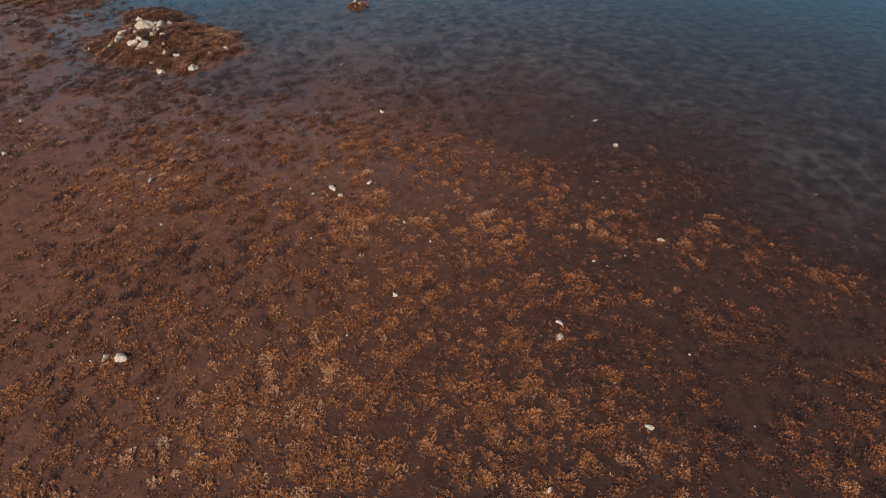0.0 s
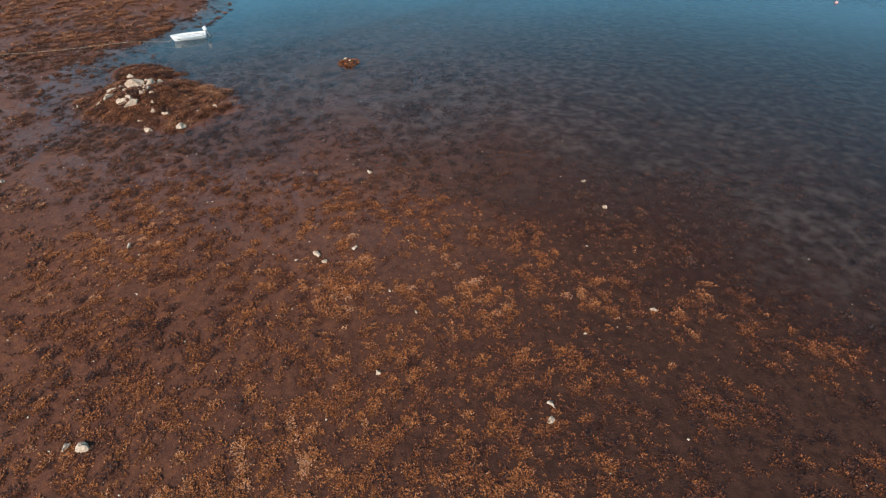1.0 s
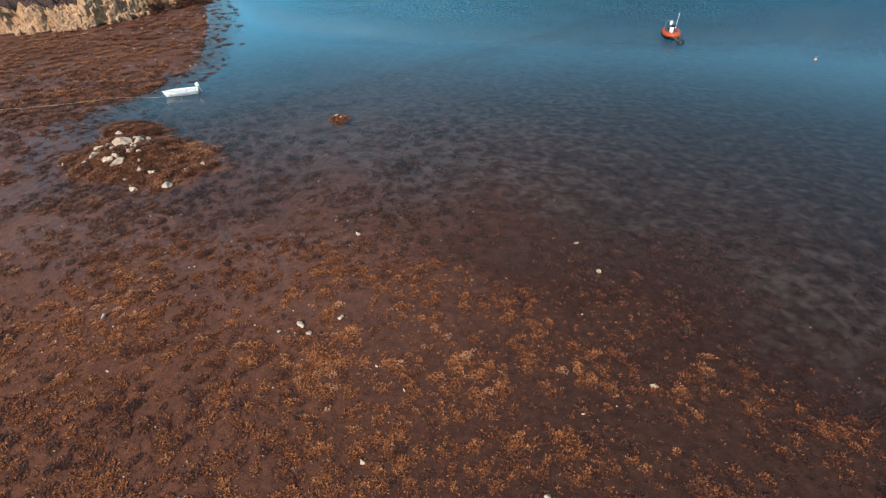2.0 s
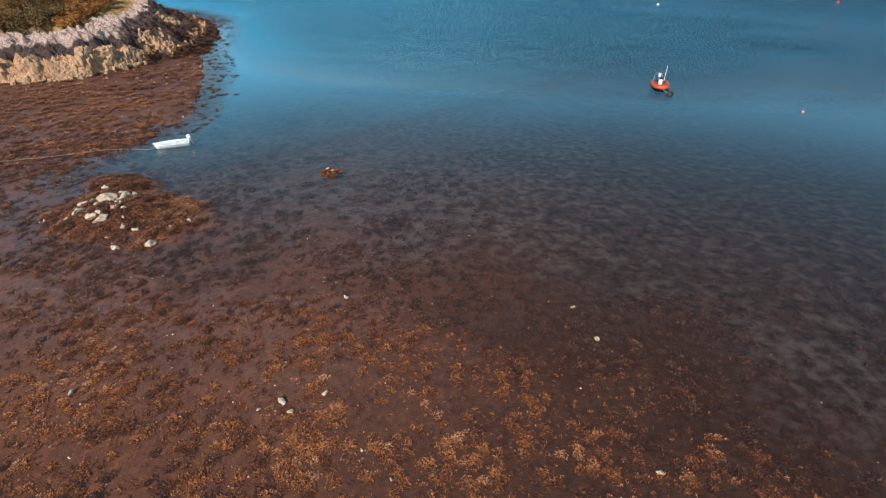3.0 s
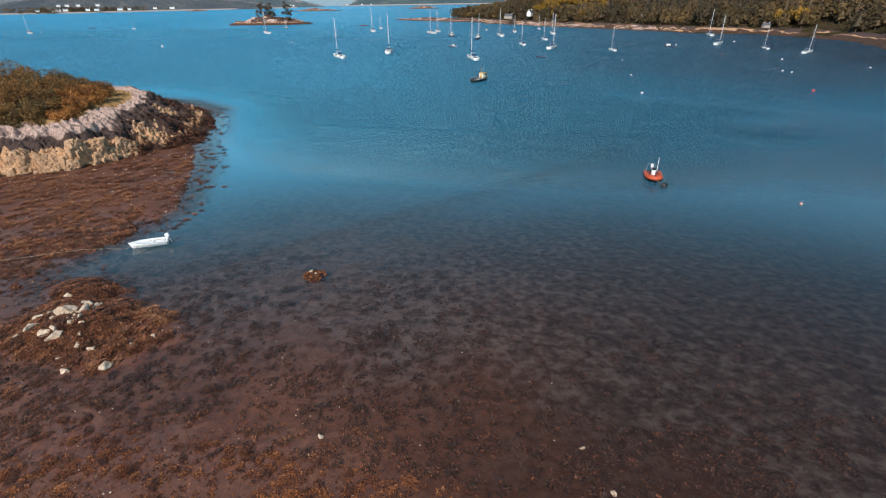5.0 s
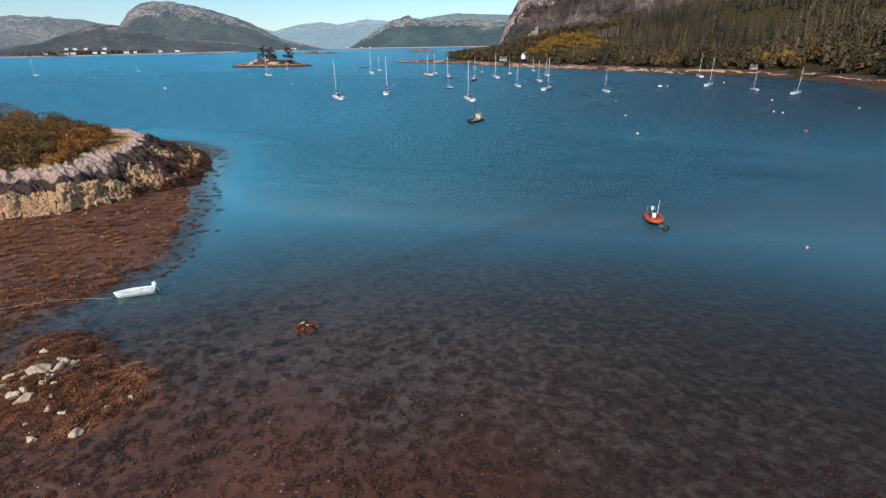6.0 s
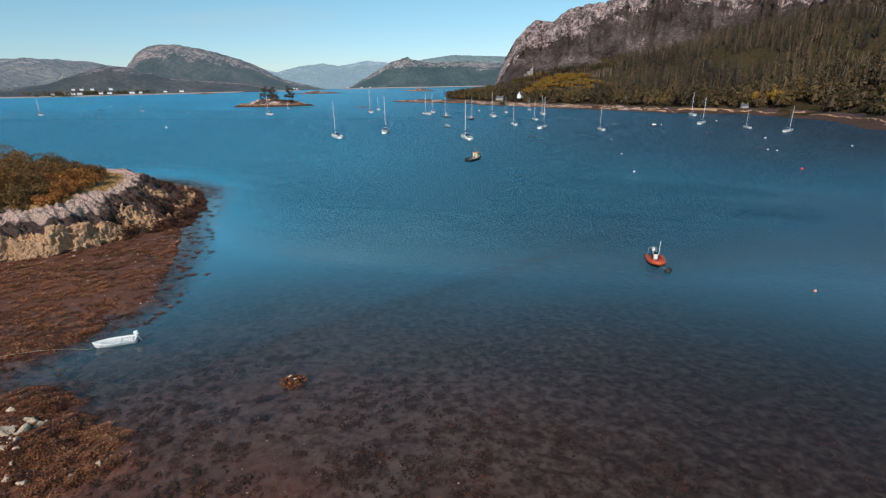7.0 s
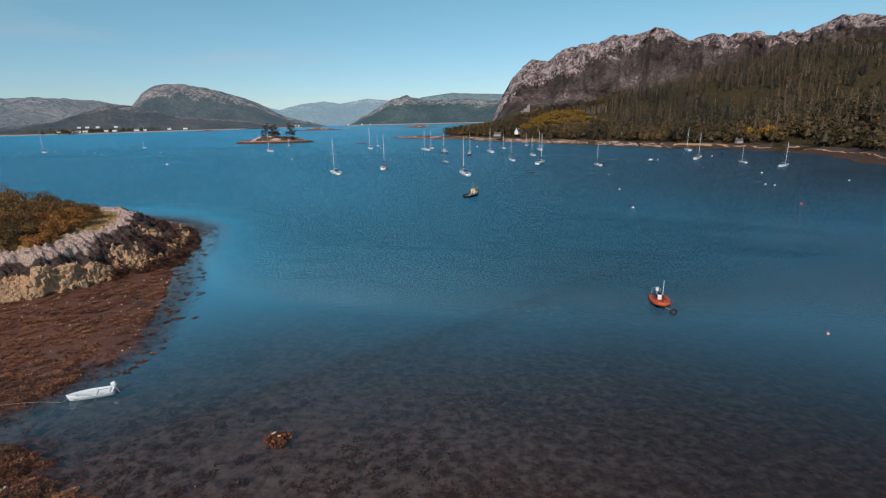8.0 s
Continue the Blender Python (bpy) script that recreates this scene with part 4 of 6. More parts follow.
# thinned pines above the gorse knoll and along the slope: pale bare stems under high crowns
x_, y_ = np.r_[rng.uniform(-35, 70, 420), rng.uniform(60, 360, 1300)], np.r_[rng.uniform(585, 645, 420), rng.uniform(330, 760, 1300)]
z_, d_ = wood_z(x_, y_)
ok = (d_ > 60) & ((np.arange(len(x_)) < 420) | (fbm(x_ * 0.014, y_ * 0.014, 2, 60) > 0.6))
pts = np.stack([x_, y_, z_], 1)[ok]
h = rng.uniform(11, 16, len(pts))
thin = thing("pine_wood", "thinned pines with tall pale bare stems", "woodland", kind="stuff")
v, f = trunks(pts, h, 0.013)
o = new("trunks", np_mesh("trunks", v, f, PALEBARK)); o.parent = thin
lumps = pts + np.stack([pts[:, 0] * 0, pts[:, 0] * 0, h * 0.86], 1)
v, f = scatter_leaves(lumps, np.stack([h * 0.10, h * 0.10, h * 0.14], 1), 60, h * 0.05, rng)
o = new("crowns", np_mesh("crowns", v, f, LEAVES)); o.parent = thin


# ---- village across the water ----
def cottage(name, label, category, L=12.0, W=6.5, H=4.2, R=3.0, wall=LIME, group=""):
    """A gabled house with its long side along x."""
    t = thing(name, label, category, group)
    bm = bmesh.new()
    for s in (-1, 1):
        a = [bm.verts.new(p) for p in ((s * L / 2, -W / 2, 0), (s * L / 2, W / 2, 0), (s * L / 2, W / 2, H), (s * L / 2, 0, H + R), (s * L / 2, -W / 2, H))]
        bm.faces.new(a)
        if s < 0:
            first = a
    for i in range(5):
        bm.faces.new((first[i], first[(i + 1) % 5], a[(i + 1) % 5], a[i]))
    part("wall", bm, wall, t)
    for s in (-1, 1):
        bm = bmesh.new()
        n = Vector((0, s * R, W / 2)).normalized() * 0.22
        c = [Vector((x, y, z)) for x in (-L / 2 - 0.3, L / 2 + 0.3) for y, z in ((0, H + R + 0.02), (s * (W / 2 + 0.35), H - 0.3))]
        lo, hi = [bm.verts.new(v + n * 0.12) for v in c], [bm.verts.new(v + n * 1.12) for v in c]
        for q in ((0, 1, 3, 2),):
            bm.faces.new([lo[i] for i in q])
            bm.faces.new([hi[i] for i in q])
        for i, j in ((0, 1), (1, 3), (3, 2), (2, 0)):
            bm.faces.new((lo[i], lo[j], hi[j], hi[i]))
        part("roof", bm, SLATE, t)
    for s in (-0.42, 0.42):
        part("chimney", box(0.9, 0.8, 1.8, (s * L, 0, H + R + 0.4), 0.05), wall, t)
    n = max(2, int(L / 3))
    for i in range(n):
        x = (i + 0.5) / n * L - L / 2
        if i == n // 2:
            part("door", box(1.0, 0.12, 2.1, (x, -W / 2 - 0.03, 1.05)), NAVY, t)
        else:
            w = part("window", box(1.1, 0.14, 1.3, (x, -W / 2 - 0.03, 1.9)), GLASS, t)
            part("window_sill", box(1.3, 0.25, 0.12, (x, -W / 2 - 0.1, 1.2)), wall, w)
    return t


def facing(x, y):
    """Turn that lets a house's front look out over the water to the bay."""
    return math.degrees(math.atan2(x, -y))


VILLAGE = [(-1568, 1333, 3, 1.0), (-1543, 1362, 3, 1.5), (-1533, 1374, 3, 1.2), (-1521, 1387, 3, 1.4), (-1540, 1415, 16, 1.1), (-1555, 1398, 16, 1.0),
           (-1520, 1437, 16, 1.0), (-1483, 1474, 16, 1.1), (-1481, 1430, 3, 1.2), (-1464, 1447, 3, 1.3), (-1418, 1493, 3, 1.5), (-1400, 1512, 3, 1.0), (-1450, 1686, 4, 1.2), (-1407, 1722, 4, 1.6),
           (-1273, 3059, 1, 0.9), (-1189, 3092, 1, 1.0), (-1138, 3112, 1, 0.8), (-1330, 2500, 2, 0.9), (-1362, 2526, 4, 0.8)]
house = cottage("cottage", "white village cottage with a slate roof by the shore", "house", 12, 6.5, 5.6, 1.7, group="village cottages")
house.matrix_basis = pose(VILLAGE[0][0], VILLAGE[0][1], VILLAGE[0][2] + 2.5, 0, 0, facing(*VILLAGE[0][:2]))
for x, y, z, k in VILLAGE[1:]:
    copy_thing(house, pose(x, y, z + 2.5, 0, 0, facing(x, y)) @ Matrix.Diagonal((k * 0.85, 1, 1.1, 1)))
BEACH = rock_mat("pale_shingle", [(0.3, (0.26, 0.2, 0.17)), (0.7, (0.5, 0.42, 0.37))], 0.2)
ridge("beach", [(-2050, 900, 3), (-1800, 1100, 3), (-1690, 1245, 3), (-1505, 1400, 3.5), (-1400, 1660, 4), (-1254, 1978, 4), (-1180, 2250, 4)], 60, 190, BEACH, "thin pale shingle beach below the village", 41, 0.2)
ridge("beach", [(-1250, 2900, 3), (-1190, 3050, 5), (-1000, 3120, 5), (-700, 3200, 5), (-380, 3260, 5)], 60, 150, BEACH, "thin pale shingle beach across the loch", 42, 0.2)

r = random.Random(44)
rows, sizes = [], []
for i in range(120):
    a = VILLAGE[r.randrange(14)]
    k = r.uniform(1.012, 1.07)
    hgt = r.uniform(5, 10)
    rows.append((a[0] * k + r.uniform(-70, 70), a[1] * k + r.uniform(-70, 70) * 1.1, r.uniform(4, 12)))
    sizes.append((hgt * 1.2, hgt * 1.2, hgt))
v, f = scatter_leaves(np.array(rows), np.array(sizes), 46, 2.6, np.random.default_rng(6))
tagged(new("tree_belt", np_mesh("tree_belt", v, f, LEAVES)), "dark trees between the village cottages", "woodland", kind="stuff")

# houses on the wooded shore
h1 = cottage("boathouse", "weathered grey boathouse above the rocky shore", "boathouse", 15, 8, 4.5, 3.5, SANDSTONE)
h1.matrix_basis = pose(-44, 480, 4.2, 0, 0, facing(-44, 480) - 18) @ Matrix.Scale(0.46, 4)
h2 = cottage("house", "white gabled house among the shore trees", "house", 9, 6, 5, 3.2)
h2.matrix_basis = pose(-25, 474, 6.0, 0, 0, facing(-25, 474) + 62) @ Matrix.Scale(0.6, 4)
copy_thing(h2, pose(-20, 475, 5.0, 0, 0, facing(-19, 477) + 62) @ Matrix.Scale(0.42, 4))
h3 = cottage("house", "pale house half hidden among trees", "house", 8, 6, 4, 3, SANDSTONE)
h3.matrix_basis = pose(56, 394, 6.5, 0, 0, facing(56, 400) + 30) @ Matrix.Scale(0.36, 4)
h4 = cottage("stone_hut", "small pale stone hut above the weedy shore", "hut", 7, 5, 3, 1.8, SANDSTONE)
h4.matrix_basis = pose(114, 338, 3.0, 0, 0, facing(115, 339) + 25) @ Matrix.Scale(0.5, 4)
bm = box(22, 3, 3.0, (0, 0, 0.8), 0.25)
pier = tagged(part("stone_wall", bm, TANROCK, None), "brown stone quay wall along the shore", "wall")
pier.matrix_basis = pose(92, 349, 0.3, 0, 0, -32)
slip = thing("jetty", "sloping pale jetty running down to the water", "jetty")
part("deck", box(30, 2.4, 0.35, (0, 0, 0), 0.05), TEAK, slip)
for i in range(6):
    for s in (-1, 1):
        part("post", tube([(-13 + i * 5.2, s * 1.0, -3.5), (-13 + i * 5.2, s * 1.0, 0.2)], 0.16), TEAK, slip)
slip.matrix_basis = pose(-50, 470, 2.2, 0, -6, 38)


# the castle in the wood
castle = thing("castle", "pale stone castle rising out of the wood", "castle")
part("wall", box(15, 9, 18, (0, 0, 9), 0.1), SANDSTONE, castle)
part("wall", box(7, 7, 24, (6, -2, 12), 0.1), SANDSTONE, castle)
part("wall", box(10, 8, 13, (-11, 1, 6.5), 0.1), SANDSTONE, castle)
part("tower", tube([(9.5, -5, 0), (9.5, -5, 28)], 1.7, 12), SANDSTONE, castle)
for x, y, z, n, w in ((6, -5.5, 24.4, 4, 7), (0, -4.5, 18.4, 7, 15), (-11, -3, 13.4, 5, 10)):
    for i in range(n):
        part("merlon", box(w / n * 0.55, 0.6, 0.9, (x + (i + 0.5) * w / n - w / 2, y, z)), SANDSTONE, castle)
for x, y, z in ((4.5, -5.55, 20), (7.5, -5.55, 20), (6, -5.55, 15), (-4, -4.55, 14), (-1, -4.55, 14), (-12, -3.05, 10), (-9, -3.05, 10)):
    part("window", box(1.0, 0.3, 2.0, (x, y, z)), GLASS, castle)
castle.matrix_basis = pose(-27, 713, float(wood_z(np.array([-27.0]), np.array([713.0]))[0][0]) + 1.0, 0, 0, 5) @ Matrix.Diagonal((0.44, 0.44, 0.6, 1))


# ---- islands and the far rocky shore ----
def rock_island(name, label, a, b, half, height, seed, n=110, m=36):
    """A low rocky island along the line from a to b."""
    A, B = np.array(a, float), np.array(b, float)
    L = np.linalg.norm(B - A)
    d = (B - A) / L
    q = np.array([-d[1], d[0]])
    s, w = np.meshgrid(np.linspace(-0.06, 1.06, n), np.linspace(-1.25, 1.25, m), indexing="ij")
    x = A[0] + d[0] * s * L + q[0] * w * half
    y = A[1] + d[1] * s * L + q[1] * w * half
    r = np.sqrt((np.abs(2 * s - 1)) ** 2.2 + np.abs(w) ** 2)
    e = 1 - r + (fbm(x * 5 / L, y * 5 / L, 4, seed) - 0.5) * 0.5
    z = height * np.clip(e, -1, 1) ** 1 * (0.7 + 0.6 * fbm(x * 9 / L, y * 9 / L, 3, seed + 2))
    step = height / 5
    z = np.where(z > 0, (np.floor(z / step) + smooth(0.35, 0.8, (z / step) % 1)) * step, z * 2) - 0.15
    zone = np.where(z < 0.5 + 0.16 * height, 0.6, 1.5 + 2.8 * fbm(x * 16 / L, y * 16 / L, 4, seed + 5))
    return tagged(new(name, grid_mesh(name, x, y, z, ROCKZONES, {"zone": zone}, False)), label, "island", kind="structure")


rock_island("island", "low layered rocky island with a few pines", (-327, 482), (-243, 503), 18, 9.0, 51)
rock_island("island", "long low bare rocky spit", (-192, 606), (-60, 515), 10, 4.0, 52)
rock_island("island", "distant low rocky skerry", (-440, 1500), (-338, 1525), 22, 8, 53)
rock_island("island", "distant low rocky skerry", (-1180, 1500), (-1120, 1545), 18, 6, 54)
rock_island("island", "tiny dark half-tide skerry", (-178, 452), (-164, 458), 3, 1.2, 55, 40, 18)
rock_island("island", "dark rocky point below the village", (-700, 1290), (-560, 1330), 24, 7, 56)

# rock ledges and weed along the wooded shore
C = np.array(COAST[:14], float)
s = np.r_[0, np.cumsum(np.hypot(*np.diff(C, axis=0).T))]
u, w = np.meshgrid(np.linspace(0, s[-1], 420), np.linspace(-9, 17, 27), indexing="ij")
px, py = np.interp(u, s, C[:, 0]), np.interp(u, s, C[:, 1])
tx, ty = np.gradient(px[:, 0]), np.gradient(py[:, 0])
k = np.ones(15) / 15
tx, ty = np.convolve(np.pad(tx, 7, "edge"), k, "valid"), np.convolve(np.pad(ty, 7, "edge"), k, "valid")
tl = np.hypot(tx, ty)
x, y = px - (ty / tl)[:, None] * -w, py + (tx / tl)[:, None] * w
x = px - (ty / tl)[:, None] * w
e = w + (fbm(u * 0.06, w * 0.15, 4, 61) - 0.5) * 14
z = np.interp(e, [-9, -2, 0, 4, 9, 13, 17], [-2.5, -0.4, 0.15, 0.8, 1.7, 2.9, 2.2]) + (fbm(x * 0.25, y * 0.25, 4, 62) - 0.5) * 2.4
weedy = smooth(255, 315, u)
patch = fbm(u * 0.11, w * 0.45, 4, 66)
strip = np.interp(patch, [0.3, 0.43, 0.44, 0.52, 0.53, 0.72], [0.5, 0.8, 2.6, 2.7, 3.6, 4.0])
zone = np.interp(e, [-1, 1, 2], [0.5, 0.6, 0.0]) * (e < 2) + np.where(e >= 2, strip, 0)
zone = np.where(e > 10, 2.4, zone) * (1 - weedy) + np.interp(e, [0, 8, 9, 14], [0.4, 0.6, 2.4, 2.6]) * weedy
tagged(new("shore", grid_mesh("shore", x, y, z, ROCKZONES, {"zone": zone}, False)), "pale rock ledges and brown weed along the wooded shore", "shore", kind="structure")
rocks = random.Random(9)
bm = bmesh.new()
for i in range(260):
    t_ = rocks.random() ** 0.9 * 0.96
    q = int(t_ * 419)
    off = rocks.uniform(1, 10)
    jx = int(np.clip(off + 9, 0, 26))
    at = Vector((x[q, jx], y[q, jx], z[q, jx] - 0.3))
    g = rocks.uniform(0.4, 1.5)
    o = stone_bm((g * rocks.uniform(1, 2), g, g * 0.5), i, sub=1)
    me = bpy.data.meshes.new("tmp")
    bmesh.ops.transform(o, matrix=Matrix.Translation(at) @ Matrix.Rotation(rocks.uniform(0, 6), 4, "Z"), verts=o.verts)
    o.to_mesh(me)
    o.free()
    bm.from_mesh(me)
    bpy.data.meshes.remove(me)
tagged(part("boulders", bm, PINKROCK, None), "pale boulders strewn along the wooded shore", "boulders", kind="stuff")


# ---- trees and bushes that stand by themselves ----
def pine(name, label, H, seed, group="", mat=None):
    t = thing(name, label, "tree", group)
    r = random.Random(seed)
    g = np.random.default_rng(seed)
    lean = Vector((r.uniform(-0.12, 0.12), r.uniform(-0.1, 0.1), 1)) * H
    pts_ = [lean * k + Vector((math.sin(k * 5 + seed), math.cos(k * 4), 0)) * 0.25 * k for k in (0, 0.2, 0.45, 0.7, 0.92)]
    bm = tube(pts_, [H * 0.026, H * 0.021, H * 0.017, H * 0.011, H * 0.004], 8)
    cs, rs = [], []
    for i in range(15):
        f = r.uniform(0.3, 0.98)
        a = r.uniform(0, 6.28)
        reach = H * r.uniform(0.08, 0.24) * (1.25 - f * 0.6)
        st = lean * f
        en = st + Vector((math.cos(a) * reach, math.sin(a) * reach, H * r.uniform(0.0, 0.07)))
        tube([st, (st + en) / 2 + Vector((0, 0, -0.1)), en], [H * 0.008, H * 0.006, H * 0.003], 5, bm=bm)
        cs.append(en)
        rs.append((H * 0.11, H * 0.11, H * 0.075))
    part("trunk", bm, BARK, t)
    v, f = scatter_leaves(np.array(cs), np.array(rs), 130, H * 0.022, g)
    o = new("crown", np_mesh("crown", v, f, mat or NEEDLES))
    o.parent = t
    return t


def bush(name, label, rx, ry, rz, seed, mat, leaves=3600, size=0.17, group="", stems=26):
    t = thing(name, label, "bush", group)
    r, g = random.Random(seed), np.random.default_rng(seed)
    cs, rs = [], []
    bm = bmesh.new()
    for i in range(26):
        a, q = r.uniform(0, 6.28), math.sqrt(r.random()) * 0.78
        up = math.sqrt(max(0, 1 - q * q)) * r.uniform(0.25, 0.82)
        c = Vector((math.cos(a) * q * rx, math.sin(a) * q * ry, up * rz))
        cs.append(c)
        k = r.uniform(0.22, 0.36)
        rs.append((rx * k, ry * k, rz * k * 0.8))
        if i < stems:
            tube([(c.x * 0.25, c.y * 0.25, -0.2), c * 0.6, c], [0.06, 0.04, 0.02], 5, bm=bm)
    part("stems", bm, BARK, t)
    v, f = scatter_leaves(np.array(cs), np.array(rs), leaves // 26, size, g)
    # sprigs that stick out of the outline
    v[:, 2] = np.maximum(v[:, 2], 0)
    o = new("foliage", np_mesh("foliage", v, f, mat))
    o.parent = t
    return t


def on_headland(x, y):
    return float(headland_z(np.array([x]), np.array([y]))[0][0])


gb = "gorse bushes on the headland"
for i, (x, y, rx, rz) in enumerate([(-67.5, 66.5, 2.6, 2.2), (-70.5, 63.5, 3.4, 3.2), (-75, 62, 4.2, 4.2), (-73, 69, 4.2, 3.6), (-77, 68, 4.6, 4.8), (-72, 74, 3.8, 3.0), (-77, 75, 4.4, 4.2), (-81.5, 72, 4.8, 5.4),
                                    (-76, 79.5, 3.6, 3.4), (-81, 79, 4.4, 3.9), (-86, 75, 5.0, 5.6), (-86, 82, 4.6, 4.6), (-70, 70, 3.0, 2.4), (-82, 64, 5, 5.0), (-90, 68, 6, 6.2), (-92, 79, 6, 5.8), (-78.5, 83.5, 2.6, 2.2)]):
    low = rz < 3.1
    b_ = bush("bracken_clump" if low else "gorse_bush", "russet clump of bracken at the headland's edge" if low else "dense dark olive gorse bush on the headland", rx, rx * 0.95, rz * 0.98, 100 + i, BRACKEN if low else (GORSE, OLIVE)[i % 2], int(4200 + rx * 1500), 0.11, gb)
    b_.matrix_basis = pose(x + 0.9, y - 0.9, on_headland(x + 0.9, y - 0.9) - 0.35, 0, 0, i * 47)

gk = "flowering gorse on the knoll"
proto = bush("gorse_bush", "golden flowering gorse clump on the far knoll", 4.2, 4.2, 3.4, 300, YELLOW, 560, 0.8, gk, 6)
r = random.Random(5)
spots = []
while len(spots) < 170:
    x, y = r.uniform(-30, 54), r.uniform(474, 577)
    if ((x - 12) / 42) ** 2 + ((y - 525) / 52) ** 2 < 1 and inland(COAST, np.array([x]), np.array([y]))[0] > 30:
        spots.append((x, y))
for i, (x, y) in enumerate(spots):
    m_ = pose(x, y, float(wood_z(np.array([x]), np.array([y]))[0][0]) - 0.3, 0, 0, i * 77) @ Matrix.Diagonal((1, 1, r.uniform(0.7, 1.2), 1))
    if i:
        copy_thing(proto, m_)
    else:
        proto.matrix_basis = m_
for i, (x, y) in enumerate([(124, 345), (131, 340), (166, 300), (172, 292), (176, 284), (181, 300), (20, 446), (100, 372)]):
    copy_thing(proto, pose(x, y, float(wood_z(np.array([x]), np.array([y]))[0][0]) + 2, 0, 0, i * 77) @ Matrix.Diagonal((1.3, 1.3, 1.8, 1)))

gp = "pines on the island"
p1 = pine("pine_tree", "tall dark wind-bent Scots pine on the rocky island", 15, 7, gp, LEAVES)
p1.matrix_basis = pose(-291, 490, 4.5)
p2 = pine("pine_tree", "tall dark wind-bent Scots pine on the rocky island", 14, 8, gp, LEAVES)
p2.matrix_basis = pose(-284, 492, 4.6)
for i, (x, y, k) in enumerate([(-287, 494, 0.9), (-280, 492, 0.75), (-268, 494, 1.0), (-264, 496, 0.85), (-296, 489, 0.6)]):
    copy_thing((p1, p2)[i % 2], pose(x, y, 4.3, 0, 0, 70 * i) @ Matrix.Scale(k, 4))
for i, (x, y) in enumerate([(-293, 488), (-286, 489), (-279, 490), (-272, 492), (-265, 493)]):
    b_ = bush("shrub", "low dark shrub under the island pines", 3.5, 3.0, 2.6, 400 + i, LEAVES, 1200, 0.35, "shrubs on the island")
    b_.matrix_basis = pose(x, y, 4.4)


# ---- boats ----
def hull(L, B, D, stern=0.75, rake=0.10, flare=0.35, n=16, k=7, sheer=0.25, draft=0.35, inner=0.0, wall=0.06):
    """Half-breadths from stern (-L/2) to bow (L/2) along x; z = 0 is the waterline. Returns the bmesh and its gunwale."""
    bm = bmesh.new()
    rails, rings = [], []
    for i in range(n + 1):
        s = i / n
        b = B / 2 * (stern + (1 - stern) * math.sin(min(1, s / 0.45) * math.pi / 2)) if s < 0.45 else B / 2 * max(0.0, 1 - ((s - 0.45) / 0.55) ** 2.1)
        x = -L / 2 + s * L
        top = D * (1 + sheer * (2.0 * s * s - 0.4 * s))
        keel = -draft * (1 - s ** 4)
        ring = []
        for j in range(2 * k + 1):
            a = (j - k) / k
            f = abs(a)
            y = b * (f ** (0.55 + 0.25 * s)) * math.copysign(1, a) if f > 0 else 0.0
            z = keel + (top - keel) * f ** (1.9 - 0.5 * s)
            xx = x + rake * L * 0.55 * s ** 6 * (f - 0.6)
            ring.append(bm.verts.new((xx, y * (1 - 0.12 * (1 - f) * s), z)))
        rings.append(ring)
    for a, c in zip(rings, rings[1:]):
        for j in range(2 * k):
            bm.faces.new((a[j], a[j + 1], c[j + 1], c[j]))
    bm.faces.new(rings[0])
    left, right = [r_[0].co.copy() for r_ in rings], [r_[-1].co.copy() for r_ in rings]
    if inner:
        ins = []
        for ri, r_ in enumerate(rings):
            cx = Vector((r_[0].co.x, 0, 0))
            row = []
            for e_, f_ in ((0, 1.0), (0, 0.86), (0, 0.70), (-1, 0.70), (-1, 0.86), (-1, 1.0)):
                g_ = r_[e_].co
                y = g_.y * (1 - wall * 2 / max(B, 0.1) * 1.6) * (0.55 + 0.45 * f_)
                z = g_.z - (0 if f_ == 1.0 else inner * (1 - f_) / 0.3)
                xx = g_.x * 0.965
                row.append(bm.verts.new((xx, y, z)))
            ins.append(row)
        for a, c in zip(ins, ins[1:]):
            for j in range(5):
                bm.faces.new((a[j], c[j], c[j + 1], a[j + 1]))
        for q, e_ in ((0, 0), (5, -1)):
            for i in range(n):
                bm.faces.new((rings[i][e_], rings[i + 1][e_], ins[i + 1][q], ins[i][q]))
        bm.faces.new(ins[0])
        bm.faces.new((rings[0][0], ins[0][0], ins[0][5], rings[0][-1]))
        bm.faces.new((rings[-1][0], ins[-1][0], ins[-1][5], rings[-1][-1]))
    else:
        for a, c in zip(rings, rings[1:]):
            bm.faces.new((a[0], c[0], c[-1], a[-1]))
    return bm, left, right


